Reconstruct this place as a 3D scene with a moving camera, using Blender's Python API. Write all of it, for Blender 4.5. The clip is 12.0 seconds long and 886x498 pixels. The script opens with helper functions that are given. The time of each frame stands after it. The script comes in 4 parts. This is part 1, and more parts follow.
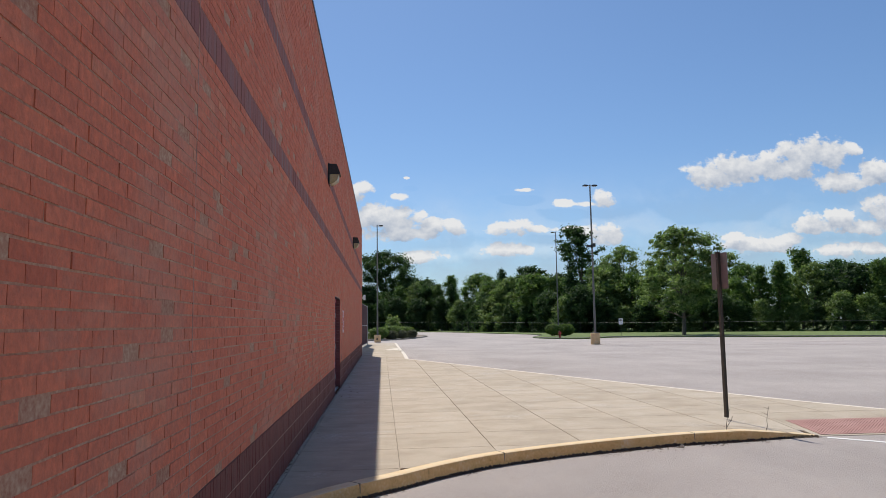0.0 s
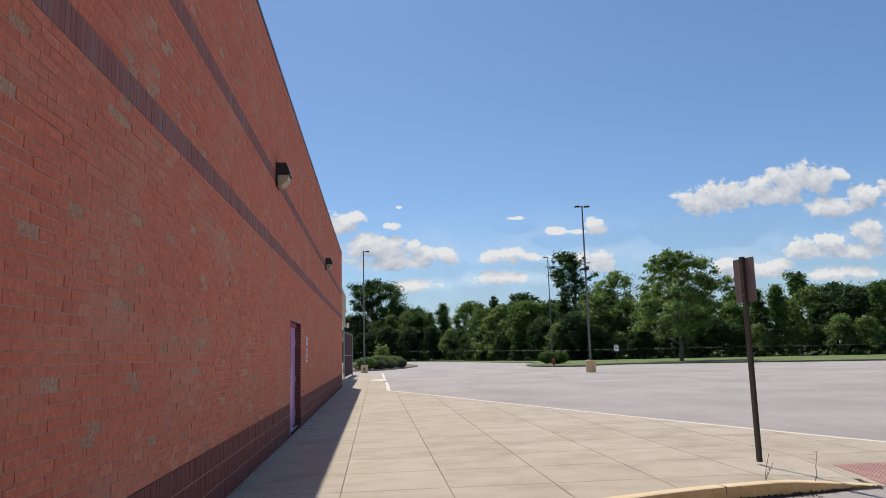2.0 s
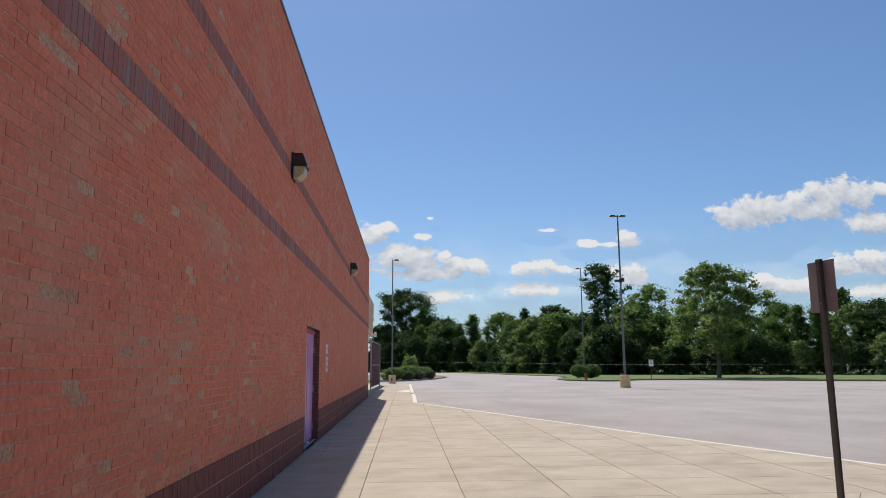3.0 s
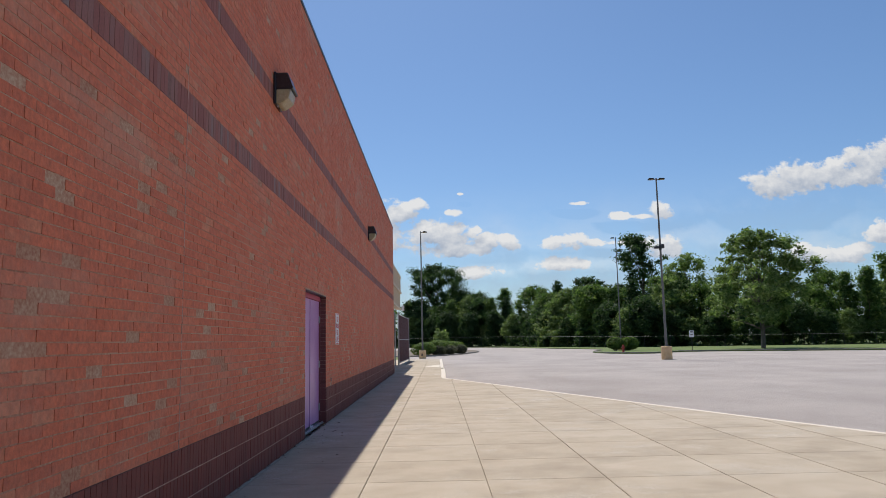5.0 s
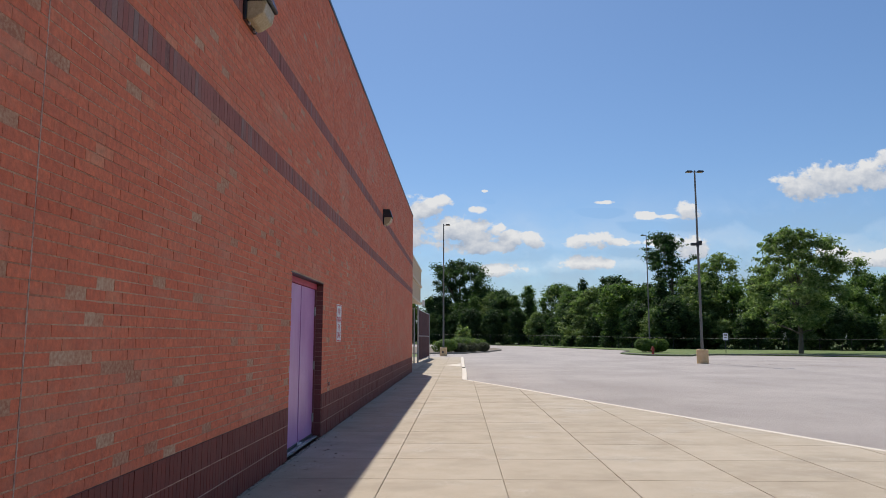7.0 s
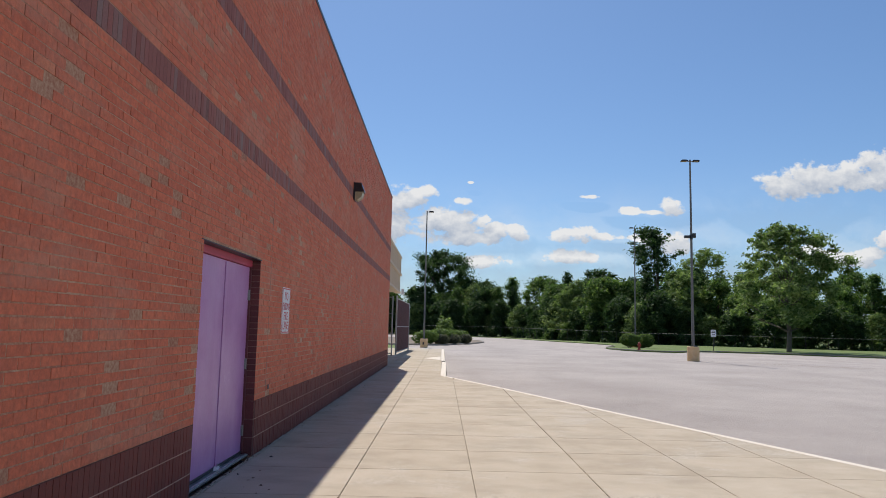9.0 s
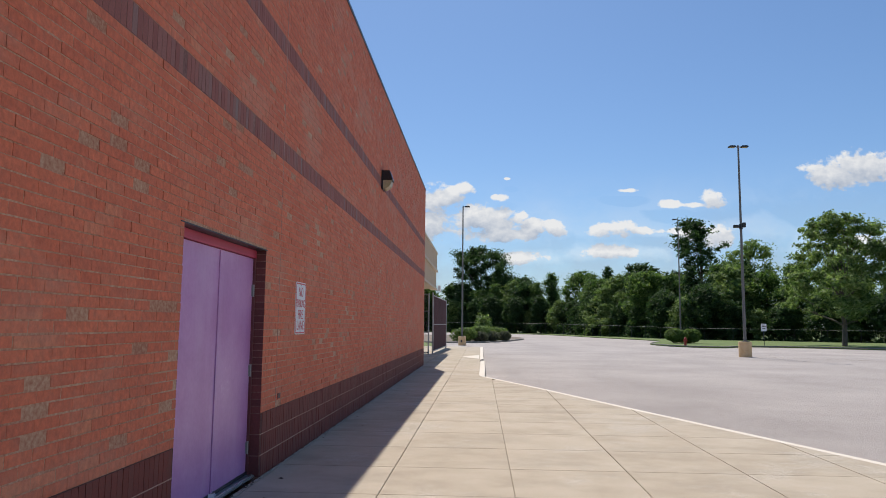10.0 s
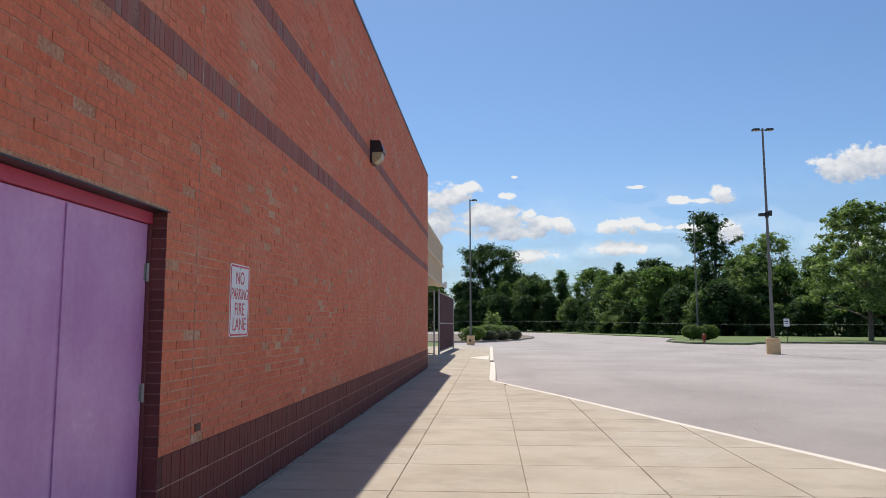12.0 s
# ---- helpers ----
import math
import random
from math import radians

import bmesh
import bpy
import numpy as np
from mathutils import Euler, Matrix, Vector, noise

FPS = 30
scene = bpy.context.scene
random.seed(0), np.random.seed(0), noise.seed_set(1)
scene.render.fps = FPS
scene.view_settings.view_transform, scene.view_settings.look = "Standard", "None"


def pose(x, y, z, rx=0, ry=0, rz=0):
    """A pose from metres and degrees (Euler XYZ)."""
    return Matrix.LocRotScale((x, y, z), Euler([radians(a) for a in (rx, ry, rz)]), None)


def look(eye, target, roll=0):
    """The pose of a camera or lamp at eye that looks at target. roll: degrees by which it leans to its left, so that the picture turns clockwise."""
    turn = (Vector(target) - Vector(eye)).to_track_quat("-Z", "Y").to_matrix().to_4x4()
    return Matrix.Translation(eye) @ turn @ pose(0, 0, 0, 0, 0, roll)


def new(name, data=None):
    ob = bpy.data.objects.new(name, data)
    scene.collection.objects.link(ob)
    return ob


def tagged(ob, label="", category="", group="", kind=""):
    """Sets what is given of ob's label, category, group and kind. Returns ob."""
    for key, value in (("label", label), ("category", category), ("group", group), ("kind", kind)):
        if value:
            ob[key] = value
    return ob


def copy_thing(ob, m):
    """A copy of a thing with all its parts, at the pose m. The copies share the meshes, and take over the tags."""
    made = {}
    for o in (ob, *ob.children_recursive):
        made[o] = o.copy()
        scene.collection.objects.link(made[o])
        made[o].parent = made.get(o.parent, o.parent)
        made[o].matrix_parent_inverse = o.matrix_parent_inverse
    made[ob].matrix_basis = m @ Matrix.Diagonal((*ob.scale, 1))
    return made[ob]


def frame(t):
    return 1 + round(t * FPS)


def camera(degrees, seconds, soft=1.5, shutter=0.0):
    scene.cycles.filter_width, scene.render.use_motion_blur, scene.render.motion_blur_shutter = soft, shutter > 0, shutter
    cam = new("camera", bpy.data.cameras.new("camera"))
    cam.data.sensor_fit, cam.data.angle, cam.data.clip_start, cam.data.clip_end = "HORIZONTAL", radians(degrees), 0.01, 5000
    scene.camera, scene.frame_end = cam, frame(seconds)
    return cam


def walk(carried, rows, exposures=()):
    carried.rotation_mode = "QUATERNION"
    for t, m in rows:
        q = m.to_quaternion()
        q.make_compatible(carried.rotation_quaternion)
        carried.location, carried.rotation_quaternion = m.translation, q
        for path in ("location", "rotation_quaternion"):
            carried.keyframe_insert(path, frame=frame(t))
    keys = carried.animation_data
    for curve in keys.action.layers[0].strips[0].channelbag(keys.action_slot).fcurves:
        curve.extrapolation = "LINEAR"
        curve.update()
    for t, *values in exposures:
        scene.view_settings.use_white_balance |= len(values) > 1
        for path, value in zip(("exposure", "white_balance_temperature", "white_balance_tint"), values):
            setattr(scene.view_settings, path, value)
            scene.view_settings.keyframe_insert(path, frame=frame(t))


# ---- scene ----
cam = camera(64.4, 12.0, 0.8)
PATH = [
    (0, (1.064, 3.89, 1.556), (1.237, 5.871, 1.767), -0.8),
    (0.5, (1.239, 4.359, 1.512), (1.412, 6.338, 1.738), -0.0),
    (1, (1.394, 4.916, 1.51), (1.555, 6.899, 1.718), -1.1),
    (1.5, (1.515, 5.452, 1.496), (1.623, 7.437, 1.72), -0.6),
    (2, (1.647, 6.011, 1.495), (1.841, 7.98, 1.787), -1.5),
    (2.5, (1.725, 6.58, 1.52), (1.828, 8.553, 1.832), -1.2),
    (2.7, (1.742, 6.807, 1.505), (1.85, 8.777, 1.83), -0.4),
    (4.3, (1.923, 8.556, 1.467), (1.994, 10.537, 1.738), -1.3),
    (4.5, (1.947, 8.813, 1.456), (1.926, 10.796, 1.714), -0.8),
    (5, (1.995, 9.327, 1.387), (2.014, 11.31, 1.645), -1.2),
    (5.5, (2.049, 9.854, 1.404), (2.056, 11.834, 1.683), -0.0),
    (6, (2.017, 10.524, 1.379), (1.962, 12.509, 1.618), 0.8),
    (6.5, (2.03, 11.11, 1.369), (2.029, 13.09, 1.65), -0.6),
    (7, (2.016, 11.62, 1.426), (1.968, 13.603, 1.675), 0.1),
    (7.5, (1.971, 12.17, 1.515), (1.98, 14.159, 1.725), 0.2),
    (7.7, (1.996, 12.394, 1.492), (2.028, 14.381, 1.72), -0.0),
    (9.3, (2.123, 14.216, 1.474), (2.115, 16.204, 1.693), 1.4),
    (9.5, (2.122, 14.477, 1.492), (2.123, 16.467, 1.696), 0.2),
    (10, (2.149, 15.067, 1.484), (2.039, 17.053, 1.698), 0.6),
    (10.5, (2.134, 15.621, 1.473), (1.935, 17.598, 1.696), 0.7),
    (11, (2.168, 16.241, 1.466), (2.028, 18.223, 1.695), 0.4),
    (11.5, (2.138, 16.837, 1.465), (1.967, 18.816, 1.69), 0.4),
    (12, (2.137, 17.462, 1.459), (2.004, 19.446, 1.671), -0.1),
]
walk(cam, [(t, look(eye, target, roll)) for t, eye, target, roll in PATH], [(0, -0.1), (2.5, -0.13), (6.5, -0.15), (9.5, -0.07), (12, 0.0)])

SKY_STRENGTH, CLOUD_STRENGTH, SUN_STRENGTH = 0.12, 0.86, 4.6
SKY_TINT = (0.70, 0.85, 1.0, 1)
# puffs of the cumulus clouds: bearing, height, half width, half height
CLOUDS_EAST = [(0.489, 0.215, 0.038, 0.022), (0.53, 0.226, 0.042, 0.026), (0.579, 0.228, 0.038, 0.024), (0.634, 0.242, 0.042, 0.034), (0.677, 0.253, 0.038, 0.026), (0.717, 0.258, 0.02, 0.012), (0.699, 0.207, 0.042, 0.018), (0.755, 0.222, 0.035, 0.022), (0.82, 0.227, 0.042, 0.031), (0.894, 0.219, 0.051, 0.024)]
CLOUDS_LOW = [(0.649, 0.144, 0.034, 0.018), (0.688, 0.151, 0.03, 0.016), (0.756, 0.164, 0.027, 0.024), (0.73, 0.138, 0.051, 0.014), (0.549, 0.112, 0.046, 0.014), (0.604, 0.114, 0.03, 0.014), (0.7, 0.103, 0.067, 0.011), (0.524, 0.123, 0.024, 0.008), (0.832, 0.148, 0.051, 0.024)]
CLOUDS_MID = [(0.263, 0.173, 0.019, 0.006), (0.327, 0.18, 0.020, 0.013), (0.301, 0.172, 0.017, 0.004), (0.209, 0.193, 0.014, 0.003), (0.325, 0.127, 0.038, 0.016), (0.285, 0.135, 0.021, 0.006), (0.187, 0.137, 0.035, 0.012), (0.224, 0.135, 0.03, 0.006), (0.182, 0.105, 0.046, 0.011)]
CLOUDS_WEST = [(-0.023, 0.196, 0.02, 0.01), (0.028, 0.182, 0.013, 0.006), (0.036, 0.21, 0.005, 0.002), (-0.007, 0.152, 0.04, 0.02), (0.029, 0.147, 0.038, 0.022), (0.072, 0.138, 0.024, 0.016), (0.102, 0.138, 0.017, 0.014), (0.058, 0.156, 0.009, 0.006), (0.023, 0.13, 0.055, 0.013), (0.055, 0.095, 0.035, 0.01), (-0.061, 0.181, 0.042, 0.02), (-0.093, 0.14, 0.051, 0.024)]

# ---- world, sun and exposure ----
SUN_TO = Vector((-0.945, 3.62, 6.31)).normalized()


def build_world():
    world = bpy.data.worlds.new("world")
    scene.world = world
    world.use_nodes = True
    nt = world.node_tree
    nt.nodes.clear()
    N, L = nt.nodes.new, nt.links.new

    def op(kind, a, b=None, clamp=False):
        n = N("ShaderNodeMath")
        n.operation, n.use_clamp = kind, clamp
        for i, v in enumerate((a, b)):
            if v is None:
                continue
            if isinstance(v, (int, float)):
                n.inputs[i].default_value = v
            else:
                L(v, n.inputs[i])
        return n.outputs[0]

    sky = N("ShaderNodeTexSky")
    sky.sky_type, sky.sun_disc = "NISHITA", False
    sky.sun_elevation, sky.sun_rotation = math.asin(SUN_TO.z), math.atan2(SUN_TO.x, SUN_TO.y)
    sky.altitude, sky.air_density, sky.dust_density, sky.ozone_density = 200, 1.0, 0.7, 2.2
    co = N("ShaderNodeTexCoord")
    xyz = N("ShaderNodeSeparateXYZ")
    L(co.outputs["Generated"], xyz.inputs[0])
    x, y, z = xyz.outputs
    ahead = op("MAXIMUM", y, 0.05)
    u, v = op("DIVIDE", x, ahead), op("DIVIDE", z, ahead)
    flat = N("ShaderNodeCombineXYZ")
    L(u, flat.inputs[0])
    L(v, flat.inputs[1])

    def vec(kind, a, *more):
        n = N("ShaderNodeVectorMath")
        n.operation = kind
        L(a, n.inputs[0])
        for i, w in enumerate(more):
            if isinstance(w, tuple):
                n.inputs[i + 1].default_value = w
            else:
                L(w, n.inputs[i + 1])
        return n.outputs["Value" if kind == "DOT_PRODUCT" else "Vector"]

    def billow(at, scale, detail, rough, stretch=1.0):
        m = N("ShaderNodeMapping")
        m.inputs["Scale"].default_value = (scale, scale * stretch, scale * stretch)
        L(at, m.inputs[0])
        n = N("ShaderNodeTexNoise")
        n.inputs["Scale"].default_value, n.inputs["Detail"].default_value, n.inputs["Roughness"].default_value = 1.0, detail, rough
        L(m.outputs[0], n.inputs["Vector"])
        return n.outputs["Fac"]

    def density(at):
        """How thick the cumulus is at a point of the sky: rounded puffs with ragged, billowing edges."""
        near = None
        for cu, cv, wu, wv in CLOUDS_EAST + CLOUDS_LOW + CLOUDS_MID + CLOUDS_WEST:
            d = vec("MULTIPLY_ADD", at, (1 / wu, 1 / wv, 0.0), (-cu / wu, -cv / wv, 0.0))
            d = vec("DOT_PRODUCT", d, d)
            if near is None:
                near = d
            else:
                n = N("ShaderNodeMath")
                n.operation = "SMOOTH_MIN"
                L(near, n.inputs[0])
                L(d, n.inputs[1])
                n.inputs[2].default_value = 0.5
                near = n.outputs[0]
        lumps = op("MULTIPLY", op("SUBTRACT", billow(at, 34, 5, 0.5, 1.25), 0.5), 3.8)
        frays = op("MULTIPLY", op("SUBTRACT", billow(at, 120, 5, 0.55, 1.2), 0.5), 1.5)
        return op("ADD", op("SUBTRACT", 1.0, near), op("ADD", lumps, frays))

    here, above = density(flat.outputs[0]), density(vec("ADD", flat.outputs[0], (-0.005, 0.016, 0.0)))
    front = op("GREATER_THAN", y, 0.1)
    soft = N("ShaderNodeMapRange")
    soft.interpolation_type = "SMOOTHSTEP"
    soft.inputs["From Min"].default_value, soft.inputs["From Max"].default_value = 0.02, 0.75
    # fair-weather cumulus over the unseen rest of the sky, added to brighten the shaded wall
    side = N("ShaderNodeMapRange")
    side.interpolation_type = "SMOOTHSTEP"
    side.inputs["From Min"].default_value, side.inputs["From Max"].default_value = 0.62, 0.35
    L(y, side.inputs["Value"])
    coarse = billow(co.outputs["Generated"], 14, 5, 0.6, 1.5)
    rest = op("MULTIPLY", side.outputs[0], op("MULTIPLY", op("SUBTRACT", billow(co.outputs["Generated"], 3.2, 6, 0.6), 0.61), 9.0))
    L(op("MAXIMUM", op("MULTIPLY", op("ADD", here, 0.25), front), rest), soft.inputs["Value"])
    # thin veil low in the sky all round
    band = N("ShaderNodeMapRange")
    band.interpolation_type = "SMOOTHSTEP"
    band.inputs["From Min"].default_value, band.inputs["From Max"].default_value = 0.23, 0.03
    L(z, band.inputs["Value"])
    veil = op("MULTIPLY", band.outputs[0], op("MULTIPLY", op("SUBTRACT", coarse, 0.22), 1.5, True), True)
    alpha = op("MAXIMUM", op("MULTIPLY", soft.outputs[0], 0.97), op("MULTIPLY", veil, 0.78))
    # bright tops and rims, blue-grey undersides
    shade = N("ShaderNodeValToRGB")
    shade.color_ramp.elements[0].position, shade.color_ramp.elements[0].color = 0.04, (0.43, 0.51, 0.65, 1)
    shade.color_ramp.elements[1].position, shade.color_ramp.elements[1].color = 0.78, (1.0, 1.0, 1.0, 1)
    slope = op("MULTIPLY", op("SUBTRACT", here, above), 0.25)
    L(op("ADD", op("SUBTRACT", 0.42, op("MULTIPLY", op("MAXIMUM", op("MINIMUM", here, 1.6), 0.0), 0.07)), slope), shade.inputs[0])
    bg_sky, bg_cloud, mix, out = N("ShaderNodeBackground"), N("ShaderNodeBackground"), N("ShaderNodeMixShader"), N("ShaderNodeOutputWorld")
    tint = N("ShaderNodeMix")
    tint.data_type, tint.blend_type = "RGBA", "MULTIPLY"
    tint.inputs["Factor"].default_value = 1.0
    tint.inputs["B"].default_value = SKY_TINT
    L(sky.outputs[0], tint.inputs["A"])
    L(tint.outputs["Result"], bg_sky.inputs[0])
    bg_sky.inputs[1].default_value = SKY_STRENGTH
    L(shade.outputs[0], bg_cloud.inputs[0])
    bg_cloud.inputs[1].default_value = CLOUD_STRENGTH
    L(alpha, mix.inputs[0])
    L(bg_sky.outputs[0], mix.inputs[1])
    L(bg_cloud.outputs[0], mix.inputs[2])
    L(mix.outputs[0], out.inputs[0])


build_world()
sun = new("sun", bpy.data.lights.new("sun", "SUN"))
sun.data.energy, sun.data.angle, sun.data.color = SUN_STRENGTH, radians(0.53), (1.0, 0.955, 0.88)
sun.matrix_world = look(SUN_TO * 80, (0, 0, 0))


# ---- materials ----
def surface(name, stops, scale=3.0, fine=60.0, rough=0.8, bump=0.2, bump_scale=None, metal=0.0, source="noise", spread=0.5, bump_far=0.01, coat=0.0, blotch=0.0, blotch_col=(0.5, 0.5, 0.5), through_light=0.0, streak=None, grain=None, speckle=0.0, mottle=0.5):
    """A procedural surface: colour stops spread over a coarse and a fine noise (or over a random number per object or island), stains, and relief."""
    m = bpy.data.materials.new(name)
    m.use_nodes = True
    nt = m.node_tree
    N, L = nt.nodes.new, nt.links.new
    bsdf = nt.nodes["Principled BSDF"]
    co = N("ShaderNodeNewGeometry")

    def noise_of(s, detail=6.0, r=0.6):
        n = N("ShaderNodeTexNoise")
        n.inputs["Scale"].default_value, n.inputs["Detail"].default_value, n.inputs["Roughness"].default_value = s, detail, r
        L(co.outputs["Position"], n.inputs["Vector"])
        return n.outputs["Fac"]

    def op(kind, a, b, clamp=False):
        n = N("ShaderNodeMath")
        n.operation, n.use_clamp = kind, clamp
        for i, v in enumerate((a, b)):
            if isinstance(v, (int, float)):
                n.inputs[i].default_value = v
            else:
                L(v, n.inputs[i])
        return n.outputs[0]

    big, small = noise_of(scale), noise_of(fine, 3.0)
    if grain:
        gm, gn = N("ShaderNodeMapping"), N("ShaderNodeTexNoise")
        gm.inputs["Scale"].default_value = grain
        gn.inputs["Scale"].default_value, gn.inputs["Detail"].default_value, gn.inputs["Roughness"].default_value = 1.0, 5.0, 0.65
        L(co.outputs["Position"], gm.inputs[0])
        L(gm.outputs[0], gn.inputs["Vector"])
        small = gn.outputs["Fac"]
    if source == "noise":
        fac = op("ADD", op("MULTIPLY", big, 1 - spread), op("MULTIPLY", small, spread))
        fac = op("ADD", op("MULTIPLY", op("SUBTRACT", fac, 0.5), 2.2), 0.5, True)
    else:
        if source == "object":
            r = N("ShaderNodeObjectInfo").outputs["Random"]
        else:
            r = co.outputs["Random Per Island"]
        fac = op("ADD", op("MULTIPLY", r, 1 - spread), op("MULTIPLY", op("ADD", op("MULTIPLY", op("SUBTRACT", big, 0.5), 1.8), 0.5), spread), True)
    ramp = N("ShaderNodeValToRGB")
    els = ramp.color_ramp.elements
    while len(els) < len(stops):
        els.new(0.5)
    for e, (p, c) in zip(els, stops):
        e.position, e.color = p, (*c, 1)
    L(fac, ramp.inputs[0])
    colour = ramp.outputs[0]
    if source != "noise":
        hue = N("ShaderNodeMix")
        hue.data_type, hue.blend_type = "RGBA", "MULTIPLY"
        hue.inputs["Factor"].default_value = mottle
        grain = N("ShaderNodeValToRGB")
        grain.color_ramp.elements[0].position, grain.color_ramp.elements[0].color = 0.3, (0.55, 0.55, 0.55, 1)
        grain.color_ramp.elements[1].position, grain.color_ramp.elements[1].color = 0.7, (1.25, 1.25, 1.25, 1)
        L(small, grain.inputs[0])
        L(colour, hue.inputs["A"])
        L(grain.outputs[0], hue.inputs["B"])
        colour = hue.outputs["Result"]
    if blotch:
        spot = N("ShaderNodeMapRange")
        spot.inputs["From Min"].default_value, spot.inputs["From Max"].default_value = 0.5, 0.7
        spot.inputs["To Max"].default_value = blotch
        stain = N("ShaderNodeTexNoise")
        stain.inputs["Scale"].default_value, stain.inputs["Detail"].default_value, stain.inputs["Roughness"].default_value = scale * 0.45 + 0.2, 7.0, 0.65
        run = N("ShaderNodeMapping")
        run.inputs["Scale"].default_value = (streak or (1, 1, 1))[:3]
        run.inputs["Rotation"].default_value = (0, 0, (streak or (1, 1, 1, 0))[3] if streak else 0)
        L(co.outputs["Position"], run.inputs[0])
        L(run.outputs[0], stain.inputs["Vector"])
        L(stain.outputs["Fac"], spot.inputs["Value"])
        mx = N("ShaderNodeMix")
        mx.data_type = "RGBA"
        mx.inputs["B"].default_value = (*blotch_col, 1)
        L(spot.outputs[0], mx.inputs["Factor"])
        L(colour, mx.inputs["A"])
        colour = mx.outputs["Result"]
    if speckle:
        # worn patches where pale and dark stones show
        vor = N("ShaderNodeTexVoronoi")
        vor.inputs["Scale"].default_value = 95.0
        L(co.outputs["Position"], vor.inputs["Vector"])
        stone = N("ShaderNodeValToRGB")
        stone.color_ramp.elements[0].position, stone.color_ramp.elements[0].color = 0.25, (0.24, 0.20, 0.16, 1)
        stone.color_ramp.elements[1].position, stone.color_ramp.elements[1].color = 0.75, (0.72, 0.64, 0.53, 1)
        L(vor.outputs["Color"], stone.inputs[0])
        worn = N("ShaderNodeMapRange")
        worn.inputs["From Min"].default_value, worn.inputs["From Max"].default_value = 0.54, 0.68
        worn.inputs["To Max"].default_value = speckle
        L(noise_of(0.55, 7.0, 0.7), worn.inputs["Value"])
        sp = N("ShaderNodeMix")
        sp.data_type = "RGBA"
        L(worn.outputs[0], sp.inputs["Factor"])
        L(colour, sp.inputs["A"])
        L(stone.outputs[0], sp.inputs["B"])
        colour = sp.outputs["Result"]
    L(colour, bsdf.inputs["Base Color"])
    bsdf.inputs["Metallic"].default_value = metal
    rg = N("ShaderNodeMapRange")
    rg.inputs["To Min"].default_value, rg.inputs["To Max"].default_value = max(0.03, rough - 0.12), min(1.0, rough + 0.1)
    L(small, rg.inputs["Value"])
    L(rg.outputs[0], bsdf.inputs["Roughness"])
    if bump:
        b = N("ShaderNodeBump")
        b.inputs["Strength"].default_value, b.inputs["Distance"].default_value = bump, bump_far
        L(noise_of(bump_scale or fine, 5.0), b.inputs["Height"])
        L(b.outputs[0], bsdf.inputs["Normal"])
    if through_light:
        tr, mixs = N("ShaderNodeBsdfTranslucent"), N("ShaderNodeMixShader")
        warm = N("ShaderNodeMix")
        warm.data_type, warm.blend_type = "RGBA", "MULTIPLY"
        warm.inputs["Factor"].default_value = 1.0
        warm.inputs["B"].default_value = (1.4, 1.5, 0.85, 1)
        L(colour, warm.inputs["A"])
        L(warm.outputs["Result"], tr.inputs[0])
        bsdf.inputs["Specular IOR Level"].default_value = 0.22
        mixs.inputs[0].default_value = through_light
        L(bsdf.outputs[0], mixs.inputs[1])
        L(tr.outputs[0], mixs.inputs[2])
        L(mixs.outputs[0], nt.nodes["Material Output"].inputs[0])
    return m


BRICK_STOPS = [(0.0, (0.417, 0.096, 0.048)), (0.2, (0.579, 0.144, 0.071)), (0.5, (0.671, 0.187, 0.095)), (0.7, (0.579, 0.155, 0.082)), (0.82, (0.671, 0.245, 0.132)), (0.92, (0.545, 0.265, 0.165)), (1.0, (0.470, 0.270, 0.180))]
SOLDIER_STOPS = [(0.0, (0.25, 0.085, 0.066)), (0.5, (0.315, 0.115, 0.092)), (0.8, (0.28, 0.13, 0.11)), (1.0, (0.24, 0.19, 0.17))]
M = {}
for key, source in (("brick", "object"), ("brick_field", "island")):
    M[key] = surface(key, BRICK_STOPS, 0.9, 70, 0.85, 0.7, 40, source=source, spread=0.5, bump_far=0.008, blotch=0.5, blotch_col=(0.53, 0.31, 0.215), streak=(1, 1, 2.6, 0), grain=(26, 24, 20), mottle=0.6)
for key, source in (("soldier", "object"), ("soldier_field", "island")):
    M[key] = surface(key, SOLDIER_STOPS, 1.5, 80, 0.82, 0.3, 60, source=source, spread=0.2, bump_far=0.003)
BASE_STOPS = [(0.0, (0.147, 0.029, 0.020)), (0.5, (0.196, 0.038, 0.026)), (0.9, (0.171, 0.044, 0.032)), (1.0, (0.167, 0.072, 0.053))]
for key, source in (("base_brick", "object"), ("base_field", "island")):
    M[key] = surface(key, BASE_STOPS, 1.5, 80, 0.72, 0.3, 60, source=source, spread=0.3, bump_far=0.003)
M["base_mortar"] = surface("base_mortar", [(0.3, (0.10, 0.034, 0.029)), (0.8, (0.145, 0.058, 0.048))], 2.0, 40, 0.95, 0.5)
M["sealant"] = surface("sealant", [(0.25, (0.30, 0.14, 0.10)), (0.75, (0.52, 0.36, 0.28))], 3.0, 40, 0.8, 0.3)
M["mortar"] = surface("mortar", [(0.25, (0.36, 0.145, 0.085)), (0.5, (0.46, 0.245, 0.15)), (0.8, (0.57, 0.395, 0.265))], 1.4, 40, 0.95, 0.5)
M["soldier_mortar"] = surface("soldier_mortar", [(0.3, (0.17, 0.075, 0.065)), (0.8, (0.30, 0.17, 0.14))], 2.0, 40, 0.95, 0.5)
